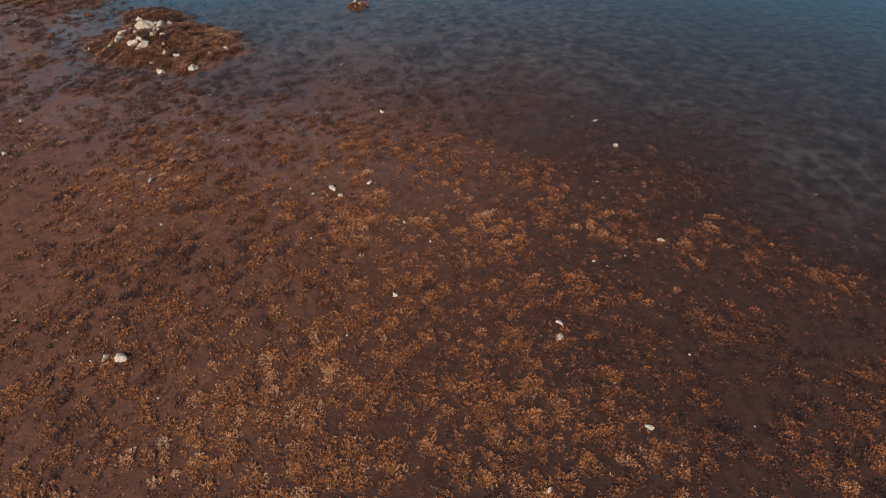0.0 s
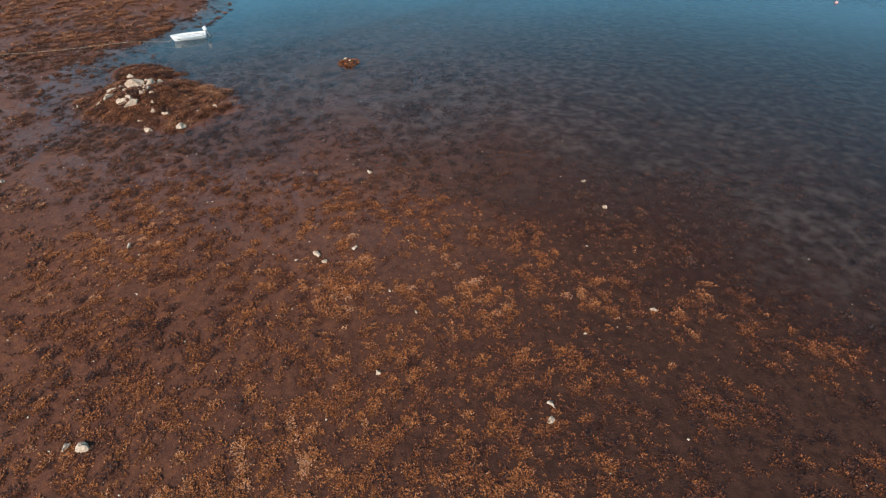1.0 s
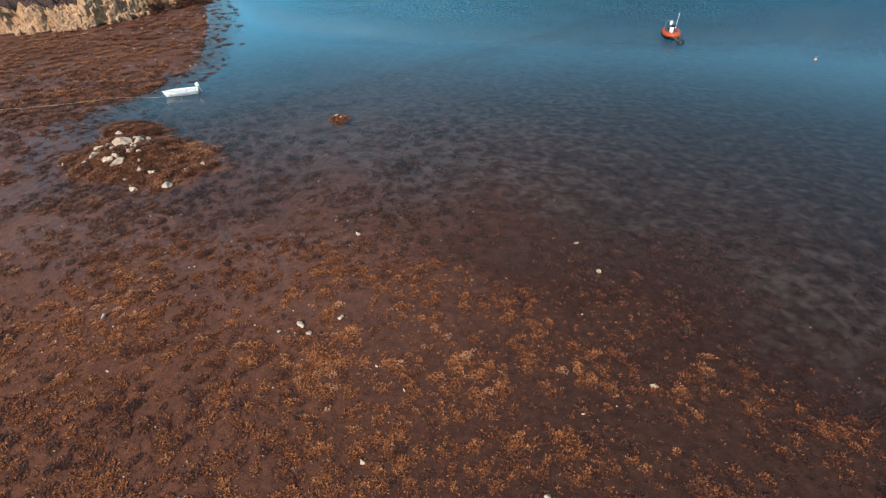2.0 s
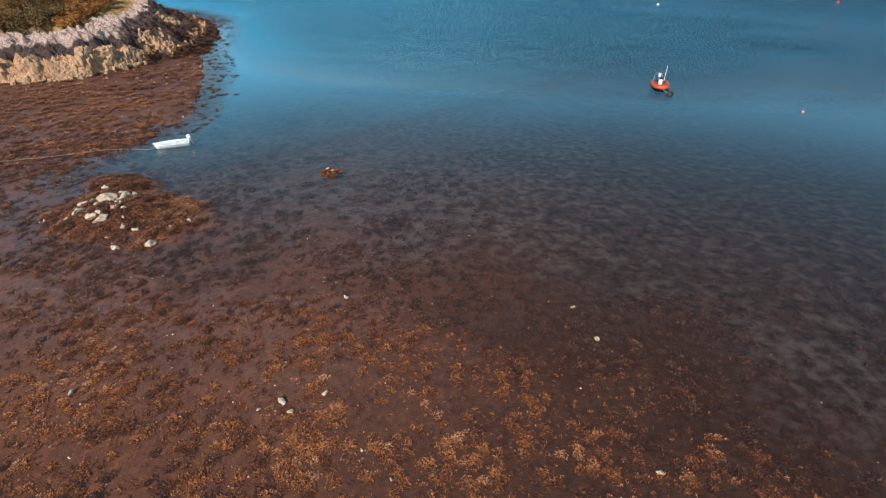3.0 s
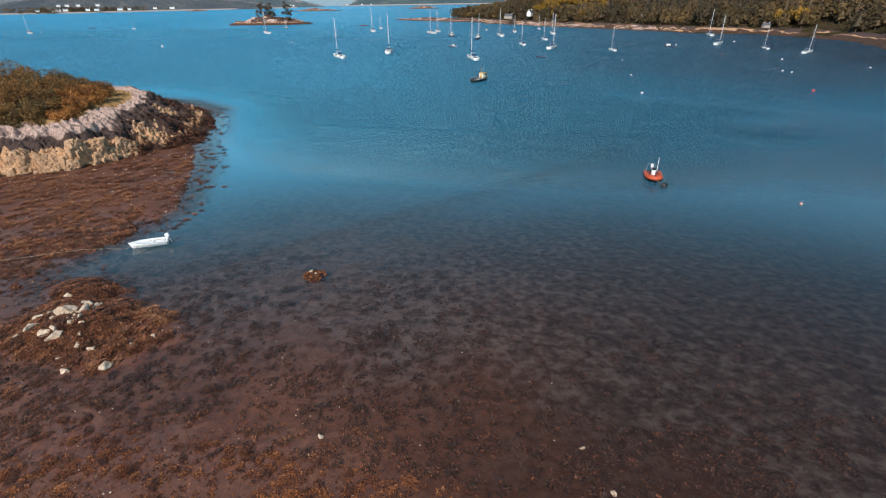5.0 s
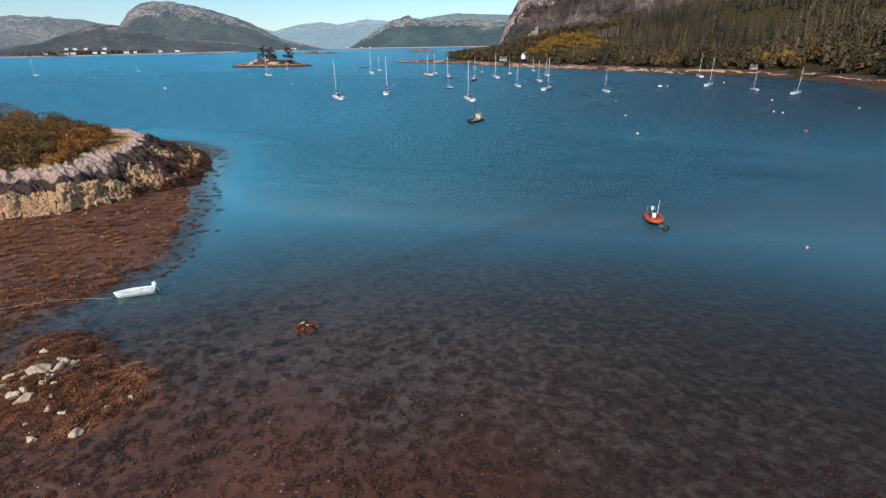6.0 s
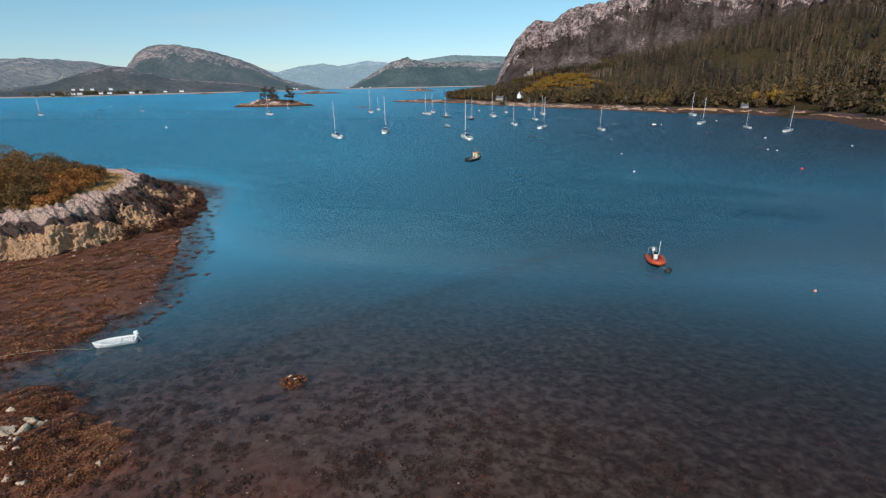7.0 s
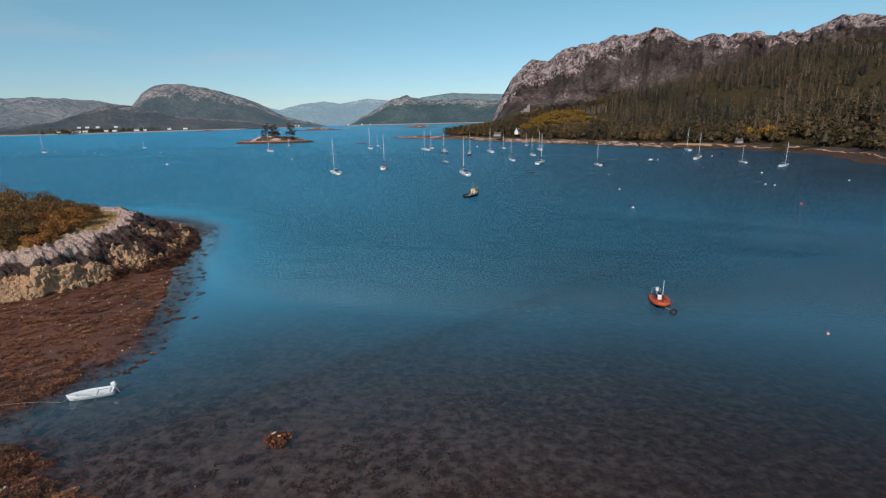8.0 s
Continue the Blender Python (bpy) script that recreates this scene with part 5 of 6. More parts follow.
def outboard(parent, at, size=1.0, cowl=None, tilt=0.0, turn=0.0):
    """An outboard motor; the cowl, leg and propeller are its pieces."""
    c = cowl or GREY
    M = Matrix.Translation(at) @ Matrix.Rotation(turn, 4, "Z") @ Matrix.Rotation(tilt, 4, "Y") @ Matrix.Scale(size, 4)
    bm = box(0.34, 0.24, 0.36, (-0.1, 0, 0.32), 0.07)
    bmesh.ops.transform(bm, matrix=M, verts=bm.verts)
    motor = part("outboard_motor", bm, c, parent, "pale outboard motor cowl", True)
    bm = tube([(-0.1, 0, 0.15), (-0.12, 0, -0.3), (-0.12, 0, -0.62)], [0.08, 0.06, 0.05])
    bmesh.ops.transform(bm, matrix=M, verts=bm.verts)
    part("leg", bm, GREY, motor)
    bm = bmesh.new()
    for i in range(3):
        a = i * 2.094
        q = [bm.verts.new(p) for p in ((-0.22, 0, -0.56), (-0.25, 0.12 * math.cos(a) - 0.04 * math.sin(a), -0.56 + 0.12 * math.sin(a) + 0.04 * math.cos(a)),
                                       (-0.21, 0.14 * math.cos(a), -0.56 + 0.14 * math.sin(a)), (-0.23, 0.12 * math.cos(a) + 0.04 * math.sin(a), -0.56 + 0.12 * math.sin(a) - 0.04 * math.cos(a)))]
        bm.faces.new(q)
    tube([(-0.12, 0, -0.56), (-0.26, 0, -0.56)], 0.045, bm=bm)
    bmesh.ops.transform(bm, matrix=M, verts=bm.verts)
    part("propeller", bm, BLACK, motor)
    return motor


def dinghy():
    t = thing("dinghy", "white open fibreglass dinghy moored at the weedy shore", "boat")
    bm, lf, rt = hull(3.6, 1.45, 0.42, 0.86, 0.12, n=18, sheer=0.35, draft=0.12, inner=0.10)
    part("hull", bm, WHITE, t, "", True)
    for side in (lf, rt):
        part("gunwale", tube([p + Vector((0, 0, 0.012)) for p in side], 0.035, 6), WHITE, t)
    for x, w in ((-1.35, 1.08), (-0.35, 1.2), (0.75, 0.98)):
        part("thwart", box(0.28, w, 0.05, (x, 0, 0.37), 0.012), WHITE, t)
    part("foredeck", box(0.4, 0.42, 0.04, (1.32, 0, 0.49), 0.012), WHITE, t)
    for s in (-1, 1):
        part("oar", tube([(-1.2, s * 0.45, 0.36), (0.9, s * 0.42, 0.38)], 0.022, 6), TEAK, t)
        part("rowlock", tube([(-0.1, s * 0.71, 0.42), (-0.1, s * 0.71, 0.54)], 0.02, 6), STEEL, t)
    part("bow_eye", tube([(1.74, 0, 0.3), (1.84, 0, 0.3)], 0.025, 6), STEEL, t)
    # registration written along the bow, unreadable
    for i, w in enumerate((0.05, 0.05, 0.09)):
        part("marking", box(w, 0.006, 0.08, (0.92 + i * 0.1, -0.665 + i * 0.021, 0.36), 0, 0.18), BLACK, t)
        part("marking", box(w, 0.006, 0.08, (0.92 + i * 0.1, 0.665 - i * 0.021, 0.36), 0, -0.18), BLACK, t)
    outboard(t, (-1.84, 0.0, 0.5), 1.2, WHITE, 0.3)
    return t


d = dinghy()
d.matrix_basis = pose(-33.1, 41.55, 0.02, 0, 0, 215) @ Matrix.Scale(0.82, 4)
tagged(part("mooring_rope", tube([(-34.26, 40.63, 0.28), (-34.7, 40.5, 0.04), (-36.3, 40.3, 0.02), (-37.3, 39.9, 0.10), (-38.3, 39.4, 0.17), (-39.4, 38.7, 0.2), (-40.5, 37.95, 0.22), (-42.7, 36.6, 0.24), (-45, 35.45, 0.28), (-48, 34.3, 0.3), (-53, 32.6, 0.35), (-60, 30.5, 0.4)], 0.010, 6), ROPE, None), "long sandy mooring rope lying across the weed", "rope")


def rib():
    t = thing("inflatable_boat", "orange rigid inflatable boat with console and whip aerial", "boat")
    bm, lf, rt = hull(4.7, 1.6, 0.30, 0.9, 0.1, n=14, draft=0.45, inner=0.2)
    part("hull", bm, HULLBLACK, t, "", True)
    path = [(-2.5, 0.92, 0.42), (-1.2, 0.95, 0.42), (0.3, 0.95, 0.44), (1.3, 0.82, 0.5), (2.0, 0.52, 0.58), (2.35, 0.0, 0.62), (2.0, -0.52, 0.58), (1.3, -0.82, 0.5), (0.3, -0.95, 0.44), (-1.2, -0.95, 0.42), (-2.5, -0.92, 0.42)]
    part("tube", tube(path, [0.12] + [0.26] * 9 + [0.12], 12), ORANGE, t, "inflated orange buoyancy tube", True)
    part("floor", box(4.0, 1.4, 0.05, (-0.3, 0, 0.28)), DARKRED, t)
    c = part("console", box(0.5, 0.5, 0.75, (-0.5, 0, 0.68), 0.12), WHITE, t)
    part("windscreen", box(0.04, 0.5, 0.25, (-0.3, 0, 1.17), 0.01), GLASS, c)
    part("steering_wheel", tube([(-0.82 + 0.02 * math.cos(a), 0.18 * math.sin(a), 1.05 + 0.18 * math.cos(a)) for a in np.linspace(0, 6.28, 13)], 0.02, 5), BLACK, c)
    part("seat", box(0.5, 0.6, 0.5, (-1.25, 0, 0.52), 0.06), BLACK, t)
    for s in (-0.5, 0.5):
        part("locker", box(0.5, 0.4, 0.4, (0.9, s * 0.9, 0.5), 0.05), ORANGE, t)
    part("arch", tube([(-2.0, 0.3, 0.4), (-2.1, 0.3, 1.3), (-2.1, 0.2, 1.45), (-2.1, -0.6, 1.45), (-2.1, -0.72, 1.3), (-2.0, -0.75, 0.4)], 0.03, 8), GREY, t)
    part("aerial", tube([(-1.9, 0.62, 0.5), (-2.0, 0.66, 2.5)], [0.035, 0.025], 6), WHITE, t)
    outboard(t, (-2.45, 0, 0.62), 1.5, WHITE)
    return t


rb = rib()
rb.matrix_basis = pose(12.75, 67.9, 0.10, 0, 0, -92) @ Matrix.Diagonal((0.74, 0.84, 0.86, 1))


def buoy(name, label, mat, r, group="", squash=0.85):
    t = thing(name, label, "buoy", group)
    bm = bmesh.new()
    bmesh.ops.create_uvsphere(bm, u_segments=14, v_segments=9, radius=r)
    for v in bm.verts:
        v.co.z = v.co.z * squash + r * 0.35
    part("float", bm, mat, t, "", True)
    part("ring", tube([(0.12 * math.cos(a), 0, r * 1.18 + 0.1 + 0.1 * math.sin(a)) for a in np.linspace(0, 6.2, 9)], 0.025, 5), STEEL, t)
    return t


drum = thing("mooring_buoy", "black drum mooring buoy with a rope to the boat", "buoy")
part("float", tube([(-0.42, 0, 0.14), (-0.36, 0, 0.14), (0.36, 0, 0.14), (0.42, 0, 0.14)], [0.25, 0.34, 0.34, 0.25], 16), BLACK, drum, "", True)
for x in (-0.2, 0.2):
    part("band", tube([(x - 0.03, 0, 0.14), (x + 0.03, 0, 0.14)], 0.355, 16), BLACK, drum)
drum.matrix_basis = pose(13.55, 65.4, 0, 0, 0, 62) @ Matrix.Scale(0.92, 4)
tagged(part("mooring_line", tube([(12.72, 66.25, 0.55), (12.95, 66.05, 0.35), (13.25, 65.8, 0.22), (13.5, 65.55, 0.3)], 0.018, 6), ROPE, None), "slack rope between the inflatable boat and its buoy", "rope")

gw = "white mooring buoys"
wb = buoy("mooring_buoy", "small round white mooring buoy afloat", WHITE, 0.55, gw)
BUOYS = [(-195.3, 235.1, 1.5), (-433, 341.8, 1), (-463, 374.4, 1), (-421.7, 363.4, 1), (-388.9, 361.2, 1), (-351.9, 337.5, 1), (-330.8, 323.5, 0.9), (-526, 525, 1.3), (-294, 341, 1), (-303.8, 386.6, 1.2), (-224, 357, 1),
         (-139, 264, 1.3), (-99.7, 280, 1), (-79.6, 260, 1), (-49.7, 378.5, 1.6), (21, 156.7, 0.7), (19.8, 127.4, 0.75), (81.2, 276.9, 1), (73.8, 200.3, 0.9), (63, 169.8, 0.7), (64.4, 167.4, 0.7), (89.2, 179.6, 0.7), (22.6, 194, 0.5), (-131.3, 133.4, 0.28), (-37.4, 142.5, 0.4)]
for i, (x, y, k) in enumerate(BUOYS):
    m_ = pose(x, y, 0, 0, 0, i * 40) @ Matrix.Scale(k * (0.55 if i else 0.8), 4)
    if i:
        copy_thing(wb, m_)
    else:
        wb.matrix_basis = m_
gr = "red mooring buoys"
rbu = buoy("mooring_buoy", "small round red mooring buoy afloat", RED, 0.45, gr)
rbu.matrix_basis = pose(56.7, 135.3, 0) @ Matrix.Scale(0.72, 4)
copy_thing(rbu, pose(60.2, 217.5, 0) @ Matrix.Scale(0.7, 4))
pk = buoy("mooring_buoy", "small pink and white pick-up buoy afloat", plain("pink_plastic", (0.7, 0.35, 0.32), 0.4), 0.15, "")
pk.matrix_basis = pose(26.1, 62.4, 0)


def yacht(name, label, group, hullmat, cover, L=10.0, H=14.0, seed=0):
    """A moored sailing yacht, bow along x."""
    t = thing(name, label, "sailing yacht", group)
    B = L * 0.33
    bm, lf, rt = hull(L, B, L * 0.088, 0.68, 0.16, n=16, sheer=0.28, draft=0.3)
    part("hull", bm, hullmat, t, "", True)
    for side in (lf, rt):
        part("toe_rail", tube([p + Vector((0, 0, 0.03)) for p in side], 0.05, 5), TEAK, t)
    z0 = L * 0.093
    bm = box(L * 0.40, B * 0.56, L * 0.062, (L * 0.07, 0, z0 + L * 0.031), L * 0.012)
    for v in bm.verts:
        if v.co.x > L * 0.2:
            v.co.y *= 0.6
            v.co.z -= 0.12 * max(0, v.co.z - z0)
    cab = part("cabin", bm, WHITE, t)
    for s in (-1, 1):
        part("window", box(L * 0.22, 0.03, L * 0.022, (L * 0.02, s * (B * 0.28 + 0.012), z0 + L * 0.034)), GLASS, cab)
    # dark slab on the closed deck, standing in for the well's shade
    part("cockpit_shade", box(L * 0.22, B * 0.5, 0.10, (-L * 0.28, 0, z0 + 0.03), 0.03), GLASS, t)
    for s in (-1, 1):
        part("coaming", box(L * 0.26, 0.14, 0.32, (-L * 0.28, s * B * 0.3, z0 + 0.14), 0.04), WHITE, t)
    part("sprayhood", box(L * 0.09, B * 0.5, L * 0.05, (-L * 0.14, 0, z0 + L * 0.075), L * 0.016), cover, t)
    mx = L * 0.08
    part("mast", tube([(mx, 0, z0), (mx, 0, H * 0.55), (mx - 0.08, 0, H)], [0.12, 0.11, 0.08], 8), ALU, t)
    part("boom", tube([(mx, 0, z0 + 1.6), (mx - L * 0.38, 0, z0 + 1.55)], 0.08, 6), ALU, t)
    part("sail_cover", tube([(mx - 0.1, 0, z0 + 1.95), (mx - L * 0.12, 0, z0 + 1.85), (mx - L * 0.37, 0, z0 + 1.7)], [0.26, 0.22, 0.10], 8), cover, t)
    part("spreader", tube([(mx, -B * 0.33, H * 0.58), (mx, B * 0.33, H * 0.58)], 0.04, 5), ALU, t)
    part("forestay", tube([(L * 0.49, 0, z0 + 0.25), (mx, 0, H * 0.97)], 0.014, 4), STEEL, t)
    part("backstay", tube([(-L * 0.49, 0, z0), (mx, 0, H)], 0.010, 4), STEEL, t)
    for s in (-1, 1):
        part("shroud", tube([(mx - 0.2, s * B * 0.46, z0), (mx, s * B * 0.33, H * 0.58), (mx, 0, H * 0.96)], 0.010, 4), STEEL, t)
    part("pulpit", tube([(L * 0.40, B * 0.13, z0 + 0.1), (L * 0.42, B * 0.12, z0 + 0.75), (L * 0.5, 0, z0 + 0.85), (L * 0.42, -B * 0.12, z0 + 0.75), (L * 0.40, -B * 0.13, z0 + 0.1)], 0.03, 5), STEEL, t)
    part("pushpit", tube([(-L * 0.44, B * 0.32, z0), (-L * 0.47, B * 0.32, z0 + 0.7), (-L * 0.48, 0, z0 + 0.7), (-L * 0.47, -B * 0.32, z0 + 0.7), (-L * 0.44, -B * 0.32, z0)], 0.03, 5), STEEL, t)
    return t


gy = "moored yachts in the bay"
ya = yacht("sailing_yacht", "white moored sailing yacht with a blue sail cover", gy, WHITE, CANVAS)
yb = yacht("sailing_yacht", "dark blue moored sailing yacht with a bare mast", gy, NAVY, CREAM)
# place, heading off the line of sight, size
YA = [(-81.3, 193.5, 13, 1.12), (-129.8, 365, 6, 1.3), (-67.7, 214, -4, 1.22), (-137.6, 405, 8, 0.85), (-81, 342, 22, 1.12), (-81.1, 361, 8, 1.12), (-29.1, 192, 12, 1.14), (-33, 316, 10, 1.2),
      (-28.1, 356, 6, 0.9), (-15.8, 254, 12, 0.85), (-13.7, 391, 8, 0.75), (-6.7, 288, 12, 0.85), (-1.6, 237, -12, 1.1), (-3.4, 336, 10, 1.0), (22.2, 229, 16, 0.9), (81.0, 320, 12, 1.3), (70.3, 261, -10, 1.2), (81.7, 240, 20, 0.75), (90.7, 224, -14, 0.95),
      (-200.7, 343, 14, 1.2), (-416.2, 349, 10, 1.1), (-374.8, 412, 20, 0.55)]
for i, (x, y, a, k) in enumerate(YA):
    m_ = pose(x, y, 0, 0, 0, a * 1.6 + math.degrees(math.atan2(y - 15, x))) @ Matrix.Scale(k * (0.88 if x < 15 else 0.72), 4)
    if i:
        copy_thing(ya, m_)
    else:
        ya.matrix_basis = m_
YB = [(-61.6, 313, 14, 0.98), (-46.4, 242, 40, 0.55), (-42.4, 293, -8, 1.2), (-225.2, 415, 10, 0.85)]
for i, (x, y, a, k) in enumerate(YB):
    m_ = pose(x, y, 0, 0, 0, a * 1.6 + math.degrees(math.atan2(y - 15, x))) @ Matrix.Scale(k * 0.88, 4)
    if i:
        copy_thing(yb, m_)
    else:
        yb.matrix_basis = m_


def fishing_boat():
    t = thing("fishing_boat", "small black-hulled fishing boat with a cream and orange wheelhouse", "fishing boat")
    bm, lf, rt = hull(7.2, 2.7, 0.95, 0.8, 0.08, n=16, sheer=0.55, draft=0.3, inner=0.5)
    part("hull", bm, HULLBLACK, t, "", True)
    for side in (lf, rt):
        part("rubbing_strake", tube([p + Vector((0, 0, -0.12)) for p in side], 0.06, 6), CREAM, t)
        part("gunwale", tube([p + Vector((0, 0, 0.03)) for p in side], 0.06, 6), TEAK, t)
    part("deck", box(5.6, 2.1, 0.08, (-0.4, 0, 0.55)), GREY, t)
    wh = part("wheelhouse", box(1.6, 1.5, 1.55, (1.2, 0, 1.5), 0.08), CREAM, t)
    part("roof", box(1.9, 1.75, 0.14, (1.2, 0, 2.34), 0.05), AMBER, wh)
    for s in (-1, 1):
        part("window", box(0.55, 0.03, 0.45, (1.5, s * 0.765, 1.9)), GLASS, wh)
        part("window", box(0.03, 0.55, 0.45, (2.015, s * 0.36, 1.9)), GLASS, wh)
    part("door", box(0.03, 0.6, 1.2, (0.385, 0, 1.3)), AMBER, wh)
    part("mast", tube([(0.6, 0, 2.3), (0.55, 0, 4.0)], 0.06, 6), AMBER, t)
    part("engine_box", box(1.0, 0.8, 0.55, (-0.4, 0, 0.85), 0.05), GREY, t)
    for x, y in ((-1.6, 0.5), (-2.2, -0.4), (-2.6, 0.4)):
        part("creel", box(0.6, 0.5, 0.45, (x, y, 0.82), 0.06), NAVY, t)
    part("gallows", tube([(-3.0, 1.0, 0.6), (-3.0, 0.9, 1.7), (-3.0, -0.9, 1.7), (-3.0, -1.0, 0.6)], 0.05, 6), STEEL, t)
    return t


fb = fishing_boat()
fb.matrix_basis = pose(-18.6, 141, 0, 0, 0, 62) @ Matrix.Scale(0.86, 4)


def launch(name, label, hullmat, group="", cabin=True, L=5.5):
    t = thing(name, label, "motor boat", group)
    bm, lf, rt = hull(L, L * 0.36, 0.55, 0.85, 0.1, n=14, sheer=0.35, draft=0.2, inner=0.35)
    part("hull", bm, hullmat, t, "", True)
    part("floor", box(L * 0.8, L * 0.28, 0.06, (-L * 0.05, 0, 0.25)), GREY, t)
    if cabin:
        c = part("cuddy", box(L * 0.32, L * 0.27, 0.8, (L * 0.12, 0, 0.85), 0.08), WHITE, t)
        part("windscreen", box(0.05, L * 0.24, 0.4, (L * 0.12 - L * 0.1, 0, 1.4), 0.01), GLASS, c)
    for x in (-0.25, 0.05):
        part("thwart", box(0.3, L * 0.3, 0.06, (x * L, 0, 0.42)), TEAK, t)
    outboard(t, (-L * 0.5, 0, 0.65), 1.3, WHITE if cabin else BLACK)
    return t


la = launch("motor_boat", "small dark moored motor boat with a white cuddy", NAVY)
la.matrix_basis = pose(47.8, 249, 0, 0, 0, 160) @ Matrix.Scale(0.85, 4)
lb = launch("rowing_boat", "small dark open boat on a mooring", NAVY, "", False)
lb.matrix_basis = pose(-5.2, 201, 0, 0, 0, 170) @ Matrix.Scale(0.65, 4)
copy_thing(lb, pose(62.8, 174.6, 0, 0, 0, 10) @ Matrix.Scale(0.45, 4))
copy_thing(lb, pose(-2.7, 194.4, 0, 0, 0, 10) @ Matrix.Scale(0.4, 4))


def raft():
    t = thing("work_raft", "low dark floating work raft", "raft", "rafts off the village")
    part("deck", box(9, 4, 0.3, (0, 0, 0.45), 0.05), HULLBLACK, t)
    for s in (-1, 1):
        part("float", tube([(-4.4, s * 1.5, 0.15), (4.4, s * 1.5, 0.15)], 0.32, 8), BLACK, t)
        part("rail", tube([(-4.3, s * 1.9, 0.6), (-4.3, s * 1.9, 1.3), (4.3, s * 1.9, 1.3), (4.3, s * 1.9, 0.6)], 0.05, 5), HULLBLACK, t)
    return t


rf = raft()
rf.matrix_basis = pose(-436, 427, 0, 0, 0, 45) @ Matrix.Scale(0.7, 4)
copy_thing(rf, pose(-428, 440, 0, 0, 0, 45) @ Matrix.Scale(0.7, 4))
copy_thing(rf, pose(-421, 447, 0, 0, 0, 45) @ Matrix.Scale(0.6, 4))

# ---- stones, rocks and weed on the mud ----
STONES = [(-9.1, 25.3, 0.34), (-7.5, 18.9, 0.3), (-9.2, 18.1, 0.42), (-8.55, 17.7, 0.34), (-18.8, 16.4, 0.36), (6.7, 18.4, 0.4), (2.9, 12.2, 0.4), (2.8, 12.85, 0.42), (-13.1, 7.2, 0.55), (-13.6, 7.1, 0.3), (6.1, 9.5, 0.34), (3.1, 6.7, 0.36),
          (-3.3, 15.8, 0.2), (3.9, 16.4, 0.18), (-30.5, 19.4, 0.3), (-28.7, 16.5, 0.34), (-18.5, 7.6, 0.2), (-4.9, 16.7, 0.16), (3.3, 27.3, 0.3), (-19, 19.2, 0.2), (-3.9, 12.5, 0.26), (-10, 17.5, 0.2), (4.6, 25.2, 0.4)]
gs = "pale stones on the mud"
stone_meshes = []
for i in range(8):
    bm = stone_bm((1.45, 1.0, 1.05), 20 + i, sub=3, rough=0.32)
    me = bpy.data.meshes.new("stone")
    bm.to_mesh(me)
    bm.free()
    me.materials.append(STONE)
    stone_meshes.append(me)


def lay(x, y, size, i, label, group, name="stone", sink=0.12, tall=1.0):
    o = tagged(new(name, stone_meshes[i % 8]), label, "stone", group)
    z = float(bed(np.array([x]), np.array([y]))[0])
    o.matrix_basis = pose(x, y, max(z, -0.15) - sink * size, 8 * math.sin(i * 3.1), 8 * math.cos(i * 1.7), i * 71) @ Matrix.Diagonal((size, size, size * tall, 1))
    return o


for i, (x, y, s_) in enumerate(STONES):
    lay(x, y, s_ * (0.72 if x > 2 else 0.86), i, "pale angular stone lying on the brown weed", gs)
gm = "pale rocks on the mound"
MOUND = [(-29.3, 30.4, 1.9), (-28.6, 30.9, 1.3), (-29.9, 29.8, 1.1), (-28.2, 28.5, 1.35), (-28.7, 28.9, 1.0), (-29.4, 28.6, 1.1), (-30.5, 28.9, 1.0), (-29.8, 32.2, 0.95), (-28.4, 31.6, 0.8), (-28.7, 32.3, 0.65), (-32.4, 33.0, 0.55),
         (-23.8, 27.3, 0.95), (-25.9, 26.6, 0.55), (-25.4, 28.3, 0.5), (-26.5, 28.2, 0.45), (-31.3, 29.9, 0.6), (-30.8, 30.4, 0.6), (-30.3, 30.9, 0.5), (-30.1, 31.4, 0.7), (-27.9, 30.1, 0.5), (-27.3, 29.6, 0.4), (-28.1, 29.5, 0.6), (-23.0, 30.4, 0.4), (-27.0, 27.4, 0.35), (-33.2, 28.2, 0.3)]
rr = random.Random(31)
MOUND += [(-29.0 + rr.gauss(0, 1.7), 29.8 + rr.gauss(0, 1.1), rr.uniform(0.12, 0.34)) for _ in range(30)]
for i, (x, y, s_) in enumerate(MOUND):
    lay(x, y, s_ * (0.72 if s_ > 0.6 else 0.9), i + 3, "pale barnacled rock on the weedy mound", gm, "rock", 0.12, 1.0 if s_ < 0.9 else 0.8)

# the little weed-covered rock that stands out of the shallows
islet = thing("weedy_rock", "small orange weed-covered rock standing in the shallows", "rock")
bm = stone_bm((2.3, 1.7, 0.8), 77, sub=3)
part("stone", bm, rock_mat("weed_rock", [(0.3, (0.04, 0.018, 0.01)), (0.7, (0.16, 0.07, 0.025))], 2), islet)
g = np.random.default_rng(3)
v, f = scatter_leaves(np.array([(0, 0, 0.3), (0.5, 0.2, 0.25), (-0.5, -0.1, 0.25), (0.1, -0.5, 0.2), (-0.3, 0.4, 0.2)]), np.array([(0.7, 0.6, 0.35)] * 5), 170, 0.11, g)
o = new("weed", np_mesh("weed", v, f, WEED, attrs={"tint": g.uniform(0.12, 0.6, len(v) // 3).repeat(3)})); o.parent = islet
for i, (x, y) in enumerate(((0.15, -0.1), (-0.45, 0.25), (-0.3, 0.3))):
    bm = stone_bm((0.45, 0.25, 0.22), 90 + i)
    bmesh.ops.translate(bm, vec=(x, y, 0.52), verts=bm.verts)
    part("pale_cap", bm, STONE, islet, "bare pale top of the rock")
